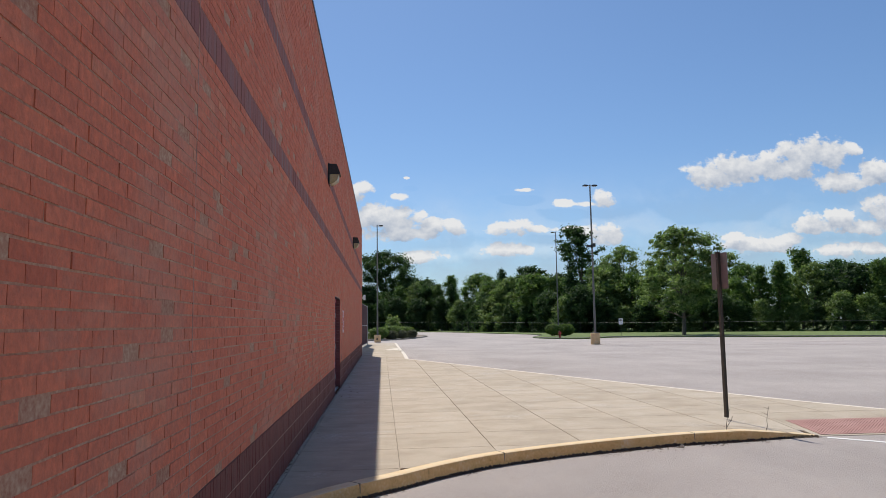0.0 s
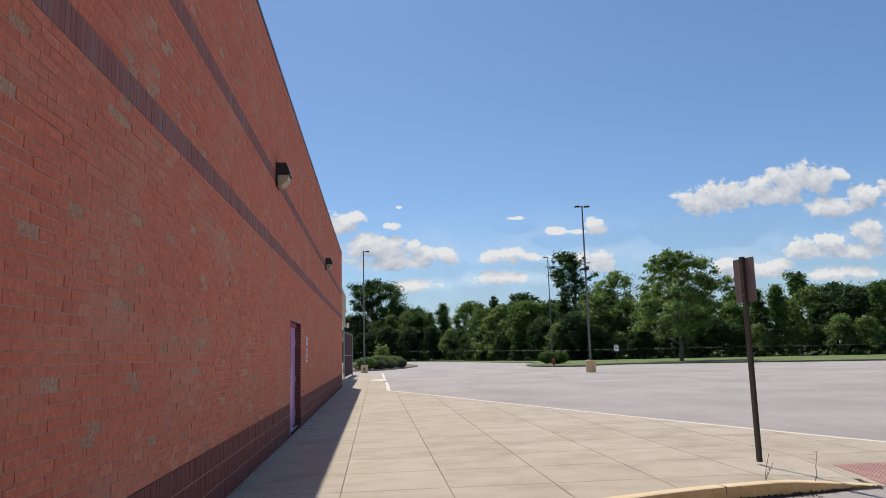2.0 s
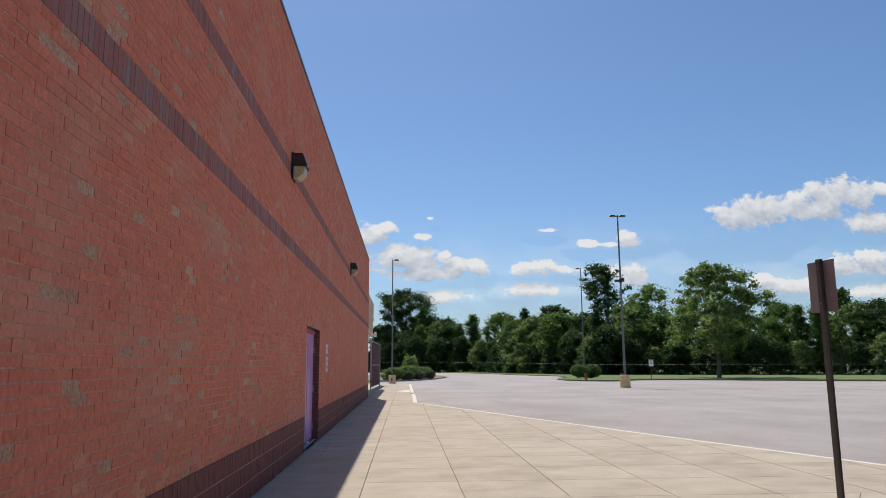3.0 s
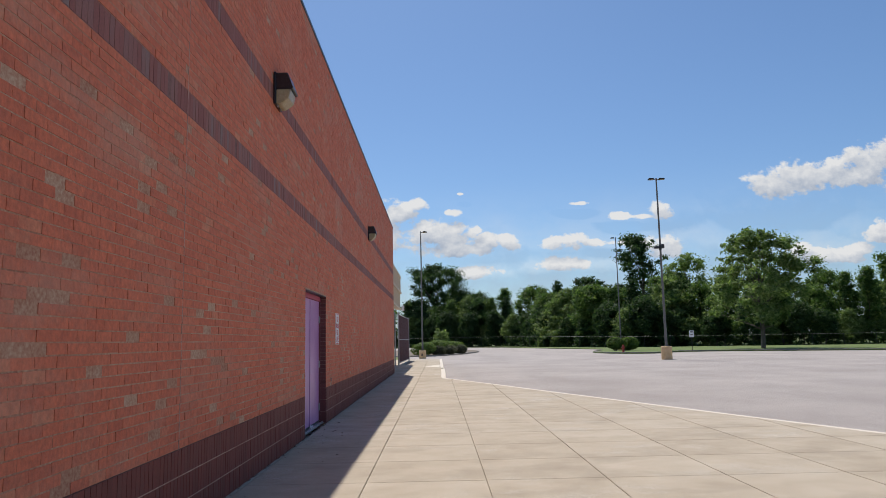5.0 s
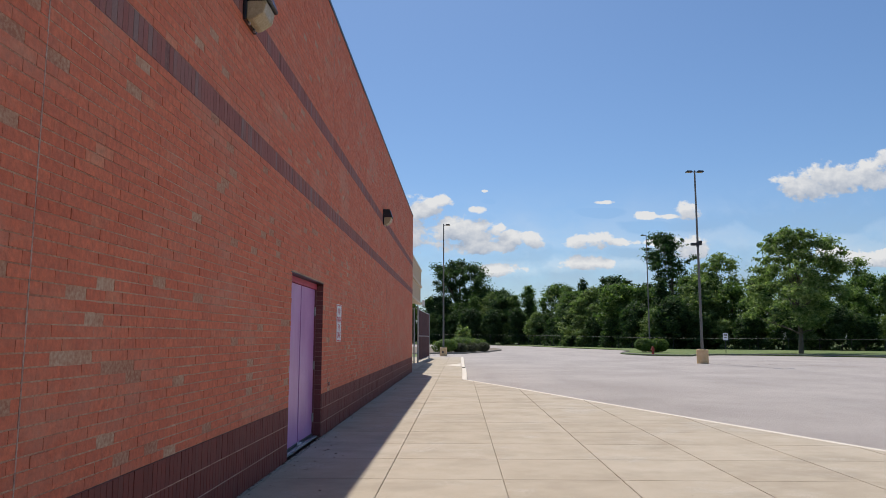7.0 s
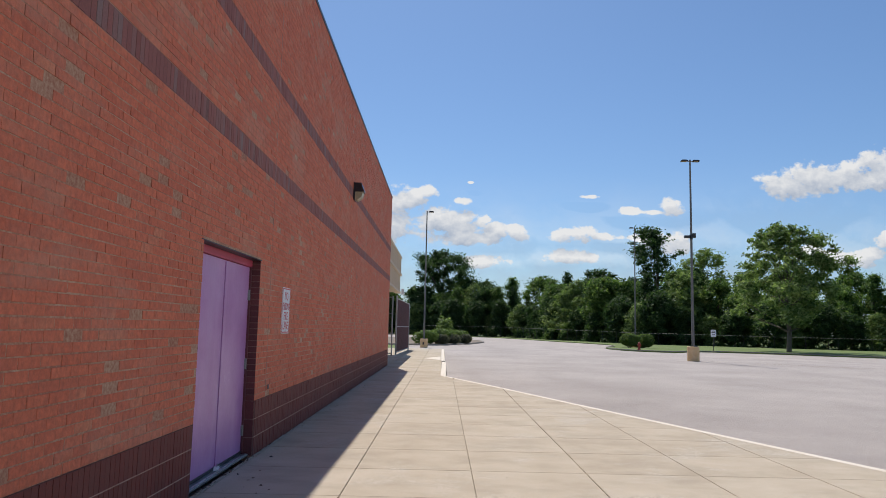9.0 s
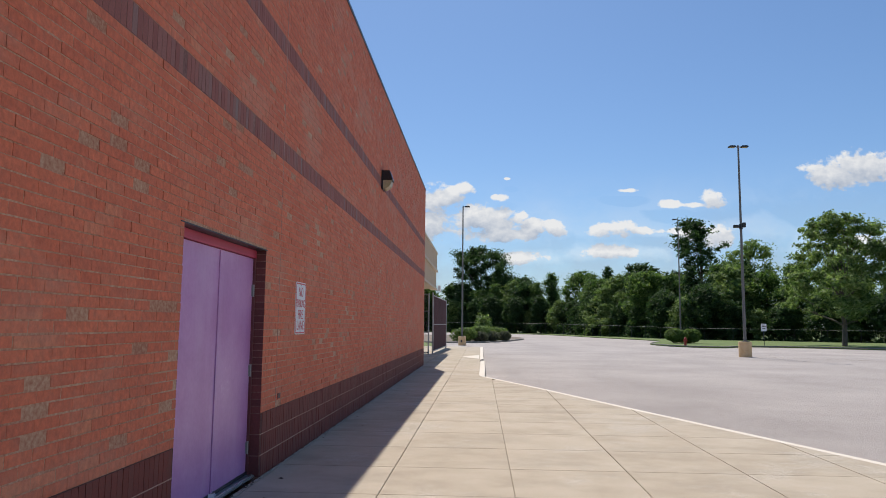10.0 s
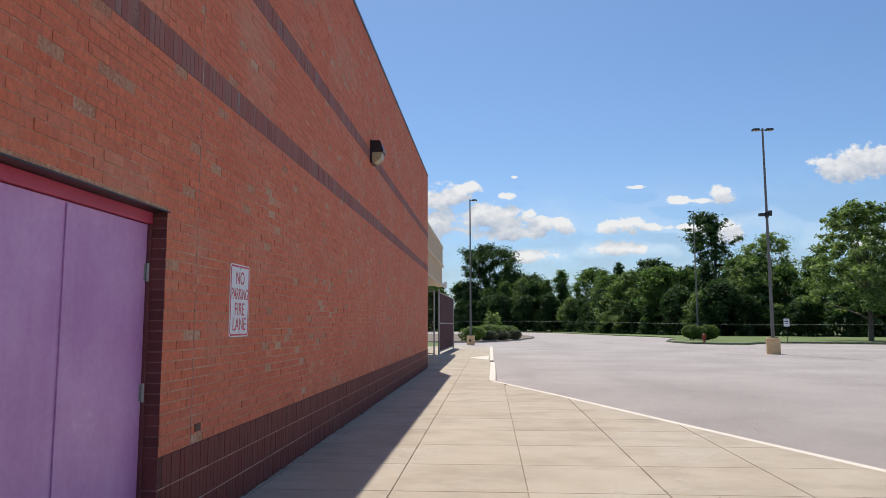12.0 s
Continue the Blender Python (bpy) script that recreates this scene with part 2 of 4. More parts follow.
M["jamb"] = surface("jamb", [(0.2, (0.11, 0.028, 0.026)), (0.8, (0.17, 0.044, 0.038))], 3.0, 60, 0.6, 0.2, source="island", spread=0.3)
CONCRETE = [(0.0, (0.35, 0.28, 0.20)), (0.45, (0.47, 0.388, 0.29)), (1.0, (0.56, 0.475, 0.37))]
for key, source in (("concrete", "object"), ("concrete_field", "island")):
    M[key] = surface(key, CONCRETE, 1.6, 120, 0.9, 0.5, 150, source=source, spread=0.75, bump_far=0.008, blotch=0.75, blotch_col=(0.335, 0.275, 0.205), streak=(0.8, 1.25, 1, 0), speckle=0.85)
M["joint"] = surface("joint", [(0.3, (0.15, 0.125, 0.10)), (0.7, (0.27, 0.22, 0.175))], 4, 80, 0.95, 0.3)
M["asphalt"] = surface("asphalt", [(0.0, (0.225, 0.192, 0.172)), (0.5, (0.395, 0.342, 0.312)), (1.0, (0.57, 0.505, 0.46))], 0.22, 130, 0.92, 0.9, 110, spread=0.6, bump_far=0.016, blotch=0.4, blotch_col=(0.28, 0.245, 0.225), streak=(1.3, 0.22, 1, 0.35))
M["kerb_paint"] = surface("kerb_paint", [(0.0, (0.24, 0.15, 0.07)), (0.2, (0.68, 0.37, 0.12)), (0.6, (0.79, 0.47, 0.19)), (1.0, (0.82, 0.63, 0.42))], 5, 40, 0.75, 0.5, bump_far=0.008, blotch=0.45, blotch_col=(0.50, 0.30, 0.12))
M["kerb_top"] = surface("kerb_top", [(0.0, (0.50, 0.34, 0.17)), (0.35, (0.70, 0.51, 0.28)), (1.0, (0.78, 0.66, 0.47))], 4, 60, 0.8, 0.3, blotch=0.4, blotch_col=(0.55, 0.40, 0.22))
M["kerb_pale"] = surface("kerb_pale", [(0.0, (0.54, 0.45, 0.35)), (0.4, (0.68, 0.60, 0.50)), (1.0, (0.77, 0.71, 0.63))], 4, 60, 0.8, 0.3)
M["kerb"] = surface("kerb", [(0.0, (0.20, 0.18, 0.15)), (1.0, (0.40, 0.36, 0.30))], 3, 60, 0.9, 0.3)
M["white_line"] = surface("white_line", [(0.0, (0.5, 0.47, 0.44)), (0.5, (0.72, 0.70, 0.66)), (1.0, (0.8, 0.79, 0.76))], 6, 80, 0.8, 0.2)
M["grit"] = surface("grit", [(0.0, (0.025, 0.018, 0.013)), (0.55, (0.085, 0.057, 0.038)), (1.0, (0.24, 0.16, 0.105))], 8, 60, 0.95, 0.6, source="island", spread=0.2)
M["tactile"] = surface("tactile", [(0.0, (0.34, 0.16, 0.135)), (1.0, (0.52, 0.31, 0.26))], 3, 60, 0.8, 0.2)
M["door"] = surface("door", [(0.0, (0.43, 0.18, 0.41)), (0.45, (0.53, 0.25, 0.51)), (0.8, (0.60, 0.32, 0.58)), (1.0, (0.70, 0.48, 0.68))], 1.6, 26, 0.36, 0.08, 9, spread=0.3, blotch=0.45, blotch_col=(0.62, 0.40, 0.62), streak=(3, 3, 0.35, 0))
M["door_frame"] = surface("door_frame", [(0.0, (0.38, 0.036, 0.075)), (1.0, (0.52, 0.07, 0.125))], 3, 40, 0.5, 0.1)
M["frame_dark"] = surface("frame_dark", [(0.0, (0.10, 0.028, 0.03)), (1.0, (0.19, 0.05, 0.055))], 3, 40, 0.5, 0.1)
M["dark_metal"] = surface("dark_metal", [(0.0, (0.02, 0.02, 0.022)), (1.0, (0.05, 0.05, 0.052))], 5, 60, 0.42, 0.08, metal=0.3)
M["housing"] = surface("housing", [(0.0, (0.012, 0.013, 0.016)), (1.0, (0.03, 0.03, 0.034))], 5, 60, 0.22, 0.04)
M["steel"] = surface("steel", [(0.0, (0.24, 0.24, 0.24)), (1.0, (0.42, 0.42, 0.42))], 5, 60, 0.5, 0.1, metal=0.6)
M["chrome"] = surface("chrome", [(0.0, (0.5, 0.5, 0.5)), (1.0, (0.65, 0.65, 0.66))], 5, 60, 0.3, 0.02, metal=0.9)
M["pole"] = surface("pole", [(0.0, (0.12, 0.115, 0.105)), (1.0, (0.21, 0.20, 0.185))], 4, 60, 0.55, 0.1, metal=0.3)
M["pole_base"] = surface("pole_base", [(0.0, (0.58, 0.36, 0.16)), (0.6, (0.72, 0.50, 0.27)), (1.0, (0.76, 0.62, 0.42))], 3, 50, 0.8, 0.2)
M["post"] = surface("post", [(0.0, (0.055, 0.045, 0.035)), (1.0, (0.10, 0.085, 0.07))], 6, 60, 0.6, 0.2, metal=0.3)
M["sign_back"] = surface("sign_back", [(0.0, (0.19, 0.155, 0.15)), (1.0, (0.27, 0.225, 0.22))], 5, 40, 0.55, 0.05, metal=0.3)
M["sign_white"] = surface("sign_white", [(0.0, (0.68, 0.68, 0.70)), (1.0, (0.82, 0.82, 0.83))], 6, 60, 0.5, 0.03)
M["sign_red"] = surface("sign_red", [(0.0, (0.50, 0.04, 0.06)), (1.0, (0.62, 0.08, 0.10))], 6, 60, 0.5, 0.03)
M["hydrant"] = surface("hydrant", [(0.0, (0.32, 0.03, 0.025)), (1.0, (0.5, 0.06, 0.05))], 8, 60, 0.5, 0.1)
M["tan"] = surface("tan", [(0.0, (0.50, 0.37, 0.235)), (1.0, (0.60, 0.46, 0.305))], 1, 60, 0.85, 0.15)
M["tan_light"] = surface("tan_light", [(0.0, (0.58, 0.48, 0.36)), (1.0, (0.66, 0.56, 0.43))], 1, 60, 0.85, 0.15)
M["roof"] = surface("roof", [(0.0, (0.2, 0.2, 0.2)), (1.0, (0.3, 0.3, 0.3))], 1, 40, 0.9, 0.2)
M["slat"] = surface("slat", [(0.0, (0.05, 0.015, 0.017)), (1.0, (0.10, 0.028, 0.029))], 3, 60, 0.95, 0.1, source="object", spread=0.3)
M["bark"] = surface("bark", [(0.0, (0.05, 0.04, 0.03)), (1.0, (0.17, 0.14, 0.115))], 4, 30, 0.95, 0.6)
M["grass"] = surface("grass", [(0.0, (0.07, 0.11, 0.028)), (0.5, (0.125, 0.17, 0.042)), (1.0, (0.20, 0.22, 0.07))], 0.3, 9, 0.95, 0.6, 14, bump_far=0.05)
M["blade"] = surface("blade", [(0.0, (0.06, 0.10, 0.02)), (0.5, (0.11, 0.155, 0.035)), (1.0, (0.19, 0.20, 0.07))], 0.5, 9, 0.8, 0, source="island", spread=0.4, through_light=0.3)
M["mulch"] = surface("mulch", [(0.0, (0.10, 0.07, 0.05)), (1.0, (0.28, 0.22, 0.16))], 2, 30, 0.95, 0.6)
LEAF_STOPS = {
    "leaf": [(0.0, (0.016, 0.044, 0.010)), (0.45, (0.075, 0.140, 0.034)), (0.8, (0.17, 0.25, 0.075)), (1.0, (0.30, 0.36, 0.15))],
    "leaf_dark": [(0.0, (0.008, 0.026, 0.010)), (0.5, (0.036, 0.076, 0.026)), (0.85, (0.090, 0.145, 0.055)), (1.0, (0.21, 0.27, 0.13))],
    "leaf_pale": [(0.0, (0.035, 0.075, 0.022)), (0.4, (0.125, 0.190, 0.060)), (0.8, (0.24, 0.305, 0.12)), (1.0, (0.38, 0.43, 0.23))],
    "leaf_bush": [(0.0, (0.04, 0.085, 0.018)), (0.5, (0.12, 0.19, 0.045)), (1.0, (0.22, 0.28, 0.08))],
    "leaf_purple": [(0.0, (0.04, 0.05, 0.03)), (0.5, (0.10, 0.11, 0.07)), (1.0, (0.19, 0.18, 0.13))],
}
for key, stops in LEAF_STOPS.items():
    M[key] = surface(key, stops, 0.3, 6, 0.6, 0, source="island", spread=0.22, through_light=0.45)


# ---- mesh helpers ----
def mesh_of(name, bm):
    me = bpy.data.meshes.new(name)
    bm.to_mesh(me)
    bm.free()
    return me


def part(name, bm, material, parent=None, label="", smooth=False):
    """A bmesh (or a finished mesh) linked as one object, under parent if one is given."""
    me = mesh_of(name, bm) if isinstance(bm, bmesh.types.BMesh) else bm
    if material and not me.materials:
        me.materials.append(M[material] if isinstance(material, str) else material)
    if smooth:
        me.polygons.foreach_set("use_smooth", [True] * len(me.polygons))
    ob = new(name, me)
    if parent:
        ob.parent = parent
    if label:
        tagged(ob, label)
    return ob


def thing(name, label, category, at=None, group="", kind=""):
    e = new(name)
    e.empty_display_size = 0.1
    if at is not None:
        e.matrix_world = at if isinstance(at, Matrix) else Matrix.Translation(at)
    return tagged(e, label, category, group, kind)


def box(x0, x1, y0, y1, z0, z1, bevel=0.0, bm=None):
    own = bmesh.new()
    bmesh.ops.create_cube(own, size=1.0, matrix=Matrix.Translation(((x0 + x1) / 2, (y0 + y1) / 2, (z0 + z1) / 2)) @ Matrix.Diagonal((x1 - x0, y1 - y0, z1 - z0, 1)))
    if bevel:
        bmesh.ops.bevel(own, geom=own.edges[:], offset=bevel, segments=2, affect="EDGES", profile=0.6)
    if bm is None:
        return own
    me = mesh_of("tmp", own)
    bm.from_mesh(me)
    bpy.data.meshes.remove(me)
    return bm


def tube(a, b, r0, r1=None, sides=12, bm=None):
    """A round bar from a to b."""
    a, b = Vector(a), Vector(b)
    bm = bm or bmesh.new()
    m = Matrix.Translation((a + b) / 2) @ (b - a).to_track_quat("Z", "Y").to_matrix().to_4x4()
    bmesh.ops.create_cone(bm, cap_ends=True, segments=sides, radius1=r0, radius2=r0 if r1 is None else r1, depth=(b - a).length, matrix=m)
    return bm


def lathe(profile, sides=20, bm=None):
    """A turned body about z from (radius, height) pairs."""
    bm = bm or bmesh.new()
    rings = [[bm.verts.new((r * math.cos(2 * math.pi * i / sides), r * math.sin(2 * math.pi * i / sides), z)) for i in range(sides)] for r, z in profile]
    for low, up in zip(rings, rings[1:]):
        for i in range(sides):
            bm.faces.new((low[i], low[(i + 1) % sides], up[(i + 1) % sides], up[i]))
    bm.faces.new(rings[0][::-1])
    bm.faces.new(rings[-1])
    return bm


def prism(outline, z0, z1, bevel=0.0):
    """An upright slab over an outline in plan."""
    bm = bmesh.new()
    low = [bm.verts.new((x, y, z0)) for x, y in outline]
    f = bm.faces.new(low)
    r = bmesh.ops.extrude_face_region(bm, geom=[f])
    for v in r["geom"]:
        if isinstance(v, bmesh.types.BMVert):
            v.co.z = z1
    bmesh.ops.recalc_face_normals(bm, faces=bm.faces[:])
    if bevel:
        top = [e for e in bm.edges if all(v.co.z > z1 - 1e-6 for v in e.verts)]
        bmesh.ops.bevel(bm, geom=top, offset=bevel, segments=2, affect="EDGES")
    return bm


def blocks(boxes):
    """One mesh of many open-backed blocks, from rows of x0, x1, y0, y1, z0, z1."""
    b = np.asarray(boxes, float)
    n = len(b)
    pick = np.array([[0, 2, 4], [1, 2, 4], [1, 3, 4], [0, 3, 4], [0, 2, 5], [1, 2, 5], [1, 3, 5], [0, 3, 5]])
    v = b[:, pick].reshape(-1, 3)
    quads = np.array([[0, 3, 2, 1], [4, 5, 6, 7], [0, 1, 5, 4], [1, 2, 6, 5], [2, 3, 7, 6], [3, 0, 4, 7]])
    f = (quads[None] + (np.arange(n) * 8)[:, None, None]).reshape(-1, 4)
    me = bpy.data.meshes.new("blocks")
    me.from_pydata(v.tolist(), [], f.tolist())
    return me

# ---- plan ----
COURSE, BRICK, JOINT = 0.0677, 0.2032, 0.009
WALL_S, WALL_N, WALL_TOP = -14.0, 41.5, 6.60
DOOR_S, DOOR_N, DOOR_TOP = 20.0, 21.965, 2.213
BASE_TOP, BAND_1, BAND_2 = 0.61, 3.25, 4.401
ROAD = -0.15
PAVE = 1.20


def smooth_line(points, n=8):
    """A Catmull-Rom line through points in plan."""
    p = [Vector(q) for q in points]
    p = [2 * p[0] - p[1], *p, 2 * p[-1] - p[-2]]
    out = []
    for a, b, c, d in zip(p, p[1:], p[2:], p[3:]):
        for i in range(n):
            t = i / n
            out.append(0.5 * (2 * b + (c - a) * t + (2 * a - 5 * b + 4 * c - d) * t * t + (3 * b - a - 3 * c + d) * t ** 3))
    return [tuple(v) for v in out] + [tuple(p[-2])]


def settle(x, y):
    """How far the pavement dips towards the ramp."""
    return -0.147 * min(1, max(0, (x - 6.05) / 1.3)) ** 1.3 * min(1, max(0, (15.35 - y) / 1.55))


KERB_FRONT = smooth_line([(0.0, 10.05), (0.62, 10.85), (1.27, 11.46), (1.84, 12.0), (2.52, 12.48), (3.66, 13.0), (4.98, 13.43), (6.05, 13.62), (6.9, 13.76), (7.35, 13.82)], 6)
KERB_SIDE = [(10.42, 13.6), (9.70, 15.5), (9.05, 16.95), (7.30, 21.6), (4.95, 28.3), (3.61, 32.26), (2.27, 35.9)]
FAR_EDGE = smooth_line([(-60, 196), (-25, 176), (-6, 166), (11.3, 148), (19, 114.5), (22.2, 100.0), (20.6, 91), (18.2, 84), (17.6, 78.5), (18.6, 74.2), (21.3, 72.4), (23.2, 74.6), (25.5, 76.2), (29.4, 75.0), (36, 70), (42.4, 65.6), (60, 54.5), (110, 24), (220, -40)], 5)

# ---- ground, road, pavement ----
tagged(part("ground", box(-1500, 1500, -1500, 1500, -0.9, -0.4), "grass"), "flat grassland that runs out to the horizon", "ground", kind="structure")
lot = [(-60, -120), (260, -120), (260, -62)] + FAR_EDGE[::-1] + [(-60, 196)]
tagged(part("road", prism(lot, -0.42, ROAD), "asphalt"), "sun-bleached grey asphalt of an empty parking lot", "road", kind="structure")


def sweep(line, profile, mats, closed=False):
    """A kerb: profile of (outward, height) swept along a line in plan; outward is to the right of the way walked."""
    bm = bmesh.new()
    pts = [Vector((*p[:2], 0)) for p in line]
    drop = [p[2] if len(p) > 2 else 0.0 for p in line]
    rings = []
    for i, p in enumerate(pts):
        a, b = pts[max(i - 1, 0)], pts[min(i + 1, len(pts) - 1)]
        d = (b - a).normalized()
        side = Vector((d.y, -d.x, 0))
        rings.append([bm.verts.new(p + side * o + Vector((0, 0, h + (drop[i] if h > ROAD else 0)))) for o, h in profile])
    for r, s in zip(rings, rings[1:]):
        for k in range(len(profile) - 1):
            f = bm.faces.new((r[k], s[k], s[k + 1], r[k + 1]))
            f.material_index = mats[k]
    for ring in (rings[0], rings[-1]):
        try:
            bm.faces.new(ring)
        except ValueError:
            pass
    bmesh.ops.recalc_face_normals(bm, faces=bm.faces[:])
    return bm


def kerb(name, line, materials, label, width=0.15):
    prof = [(0.0, -0.3), (0.0, 0.0), (width - 0.03, 0.0), (width - 0.008, -0.008), (width, -0.03), (width + 0.015, -0.3)]
    me = mesh_of(name, sweep(line, prof, [1, 0, 0, 1, 1]))
    for k in materials:
        me.materials.append(M[k])
    return tagged(new(name, me), label, "kerb", kind="structure")


def inset(line, d):
    out = []
    for i, p in enumerate(line):
        a, b = Vector(line[max(i - 1, 0)][:2]), Vector(line[min(i + 1, len(line) - 1)][:2])
        t = (b - a).normalized()
        out.append((p[0] - t.y * d, p[1] + t.x * d))
    return out


front_in = inset(KERB_FRONT, 0.15)
kerb("kerb_front", [(x, y, settle(x, y)) for x, y in front_in], ("kerb_top", "kerb_paint"), "worn yellow-painted concrete kerb, curved at the corner")
side_fine = [tuple(Vector(a).lerp(Vector(b), k / 4)) for a, b in zip(KERB_SIDE, KERB_SIDE[1:]) for k in range(4)] + [KERB_SIDE[-1]]
side_in = inset(side_fine, 0.15)
kerb("kerb_side", side_in, ("kerb_pale", "kerb_top"), "faded pale-painted concrete kerb along the pavement")
north_in = [(2.12, 35.9), (2.09, 36.6), (2.11, 42.0), (2.09, 52.0), (2.07, 64.0)]
kerb("kerb_north", [(2.08, 35.95), (2.11, 40.0), (2.12, 45.0)], ("kerb_pale", "kerb_top"), "broken pale-painted concrete kerb beside the pavement", 0.18)
kerb("kerb_north_end", [(2.08, 46.1), (2.08, 52.0), (2.08, 63.5)], ("kerb_pale", "kerb_top"), "pale-painted concrete kerb beside the pavement", 0.18)

# joints between the lengths of the front kerb
bm = bmesh.new()
for i in (8, 24, 38):
    a, b = Vector(KERB_FRONT[i]), Vector(KERB_FRONT[i + 1])
    turn = math.atan2(b.y - a.y, b.x - a.x)
    slot = box(-0.005, 0.005, -0.0035, 0.151, -0.15, 0.0025)
    slot.transform(Matrix.Translation((a.x, a.y, settle(a.x, a.y))) @ Matrix.Rotation(turn, 4, "Z"))
    me = mesh_of("tmp", slot)
    bm.from_mesh(me)
    bpy.data.meshes.remove(me)
tagged(part("kerb_joint", bm, "joint"), "dark joints between the kerb lengths", "joint", kind="structure")

# pavement slabs inside the kerbs
PAVED = [(0.003, front_in[0][1] + 0.02)] + front_in[1:] + [(7.35, 13.86), (7.35, 15.35), (9.6, 15.35)] + [p for p in side_in if p[1] > 15.4] + north_in[1:] + [(-9.0, 64.0), (-9.0, 41.52), (0.003, 41.52)]


def clip(poly, axis, at, keep_above):
    out = []
    for a, b in zip(poly, poly[1:] + poly[:1]):
        ia, ib = (a[axis] >= at) == keep_above, (b[axis] >= at) == keep_above
        if ia:
            out.append(a)
        if ia != ib:
            t = (at - a[axis]) / (b[axis] - a[axis])
            out.append((a[0] + t * (b[0] - a[0]), a[1] + t * (b[1] - a[1])))
    return out


def area(p):
    return abs(sum(a[0] * b[1] - b[0] * a[1] for a, b in zip(p, p[1:] + p[:1]))) / 2


def dipped(bm):
    for v in bm.verts:
        if v.co.z > -0.2:
            v.co.z += settle(v.co.x, v.co.y)
    return bm


bedding = [PAVED[0]] + [p for p in front_in[1:] if p[0] < 6.0] + [(6.01, 15.45)] + PAVED[PAVED.index((9.6, 15.35)) + 1:]
pavement = tagged(part("pavement", prism(bedding, -0.3, -0.018), "joint"), "broad tan concrete pavement scored into square slabs", "pavement", kind="structure")
slabs = []
for i in range(-8, 9):
    for j in range(-3, 46):
        x0, y0 = PAVE * i + 0.05, 11.75 + j * 1.205
        cell = PAVED
        for axis, at, keep in ((0, x0 + 0.0035, True), (0, x0 + PAVE - 0.0035, False), (1, y0 + 0.0013, True), (1, y0 + 1.2037, False)):
            cell = clip(cell, axis, at, keep)
            if len(cell) < 3:
                break
        if len(cell) >= 3 and area(cell) > 0.02:
            slabs.append(cell)

ramp = bmesh.new()
rv = [ramp.verts.new(c) for c in ((7.35, 13.84, -0.142), (10.3, 13.78, -0.142), (9.6, 15.35, 0.0), (7.35, 15.35, 0.0), (7.35, 13.84, -0.3), (10.3, 13.78, -0.3), (9.6, 15.35, -0.3), (7.35, 15.35, -0.3))]
for q in ((0, 1, 2, 3), (4, 5, 1, 0), (5, 6, 2, 1), (6, 7, 3, 2), (7, 4, 0, 3)):
    ramp.faces.new([rv[k] for k in q])
bmesh.ops.recalc_face_normals(ramp, faces=ramp.faces[:])
me = mesh_of("pavement_ramp", ramp)
tagged(part("pavement_ramp", me, "concrete_field"), "tan concrete kerb ramp down to the asphalt", "ramp", kind="structure")
mat_t = Matrix.Translation((7.45, 13.9, -0.1365)) @ Matrix.Rotation(math.atan2(0.142, 1.55), 4, "X")
pad = thing("tactile_paving", "faded brick-red tactile paving with small domes", "tactile paving", mat_t)
part("mat", box(0, 2.75, 0, 0.92, 0.0, 0.008, 0.002), "tactile", pad)
bm = bmesh.new()
for i in range(54):
    for j in range(17):
        bmesh.ops.create_cone(bm, cap_ends=True, segments=6, radius1=0.014, radius2=0.009, depth=0.006, matrix=Matrix.Translation((0.03 + i * 0.051, 0.05 + j * 0.051, 0.011)))
tagged(part("dome", bm, "tactile", pad), kind="stuff")


# ---- brick building ----
def wall_box(name, b, material, label, category="wall"):
    return tagged(part(name, box(*b), material), label, category, kind="structure")


wall = tagged(part("wall_east", (lambda bm: (box(-0.4, -0.0025, WALL_S, DOOR_S, -0.3, WALL_TOP, bm=bm), box(-0.4, -0.0025, DOOR_N, WALL_N - 0.01, -0.3, WALL_TOP, bm=bm), box(-0.4, -0.0025, DOOR_S, DOOR_N, DOOR_TOP, WALL_TOP, bm=bm), bm)[-1])(bmesh.new()), "mortar"), "long blank wall of weathered red brick with darker soldier courses", "wall", kind="structure")
wall_box("wall_north", (-30, -0.4, WALL_N - 0.4, WALL_N - 0.01, -0.3, WALL_TOP), "brick_field", "red brick end wall of the store")
wall_box("wall_south", (-30, -0.4, WALL_S, WALL_S + 0.4, -0.3, WALL_TOP), "brick_field", "red brick end wall of the store")
wall_box("wall_west", (-30.4, -30, WALL_S, WALL_N - 0.01, -0.3, WALL_TOP), "brick_field", "red brick back wall of the store")
wall_box("roof", (-30, -0.4, WALL_S + 0.4, WALL_N - 0.4, 5.8, 6.0), "roof", "flat grey store roof behind the parapet", "roof")
cop = thing("coping", "thin dark metal coping along the top of the wall", "coping", kind="structure")
part("cap", box(-0.45, 0.012, WALL_S - 0.03, WALL_N + 0.02, WALL_TOP, WALL_TOP + 0.03, 0.006), "dark_metal", cop)
part("drip_edge", box(0.004, 0.012, WALL_S - 0.03, WALL_N + 0.02, WALL_TOP - 0.035, WALL_TOP, 0.002), "dark_metal", cop)

JOINTS_UP = (0.4, 7.98, 14.86, 22.45, 30.9)
rng = np.random.default_rng(7)


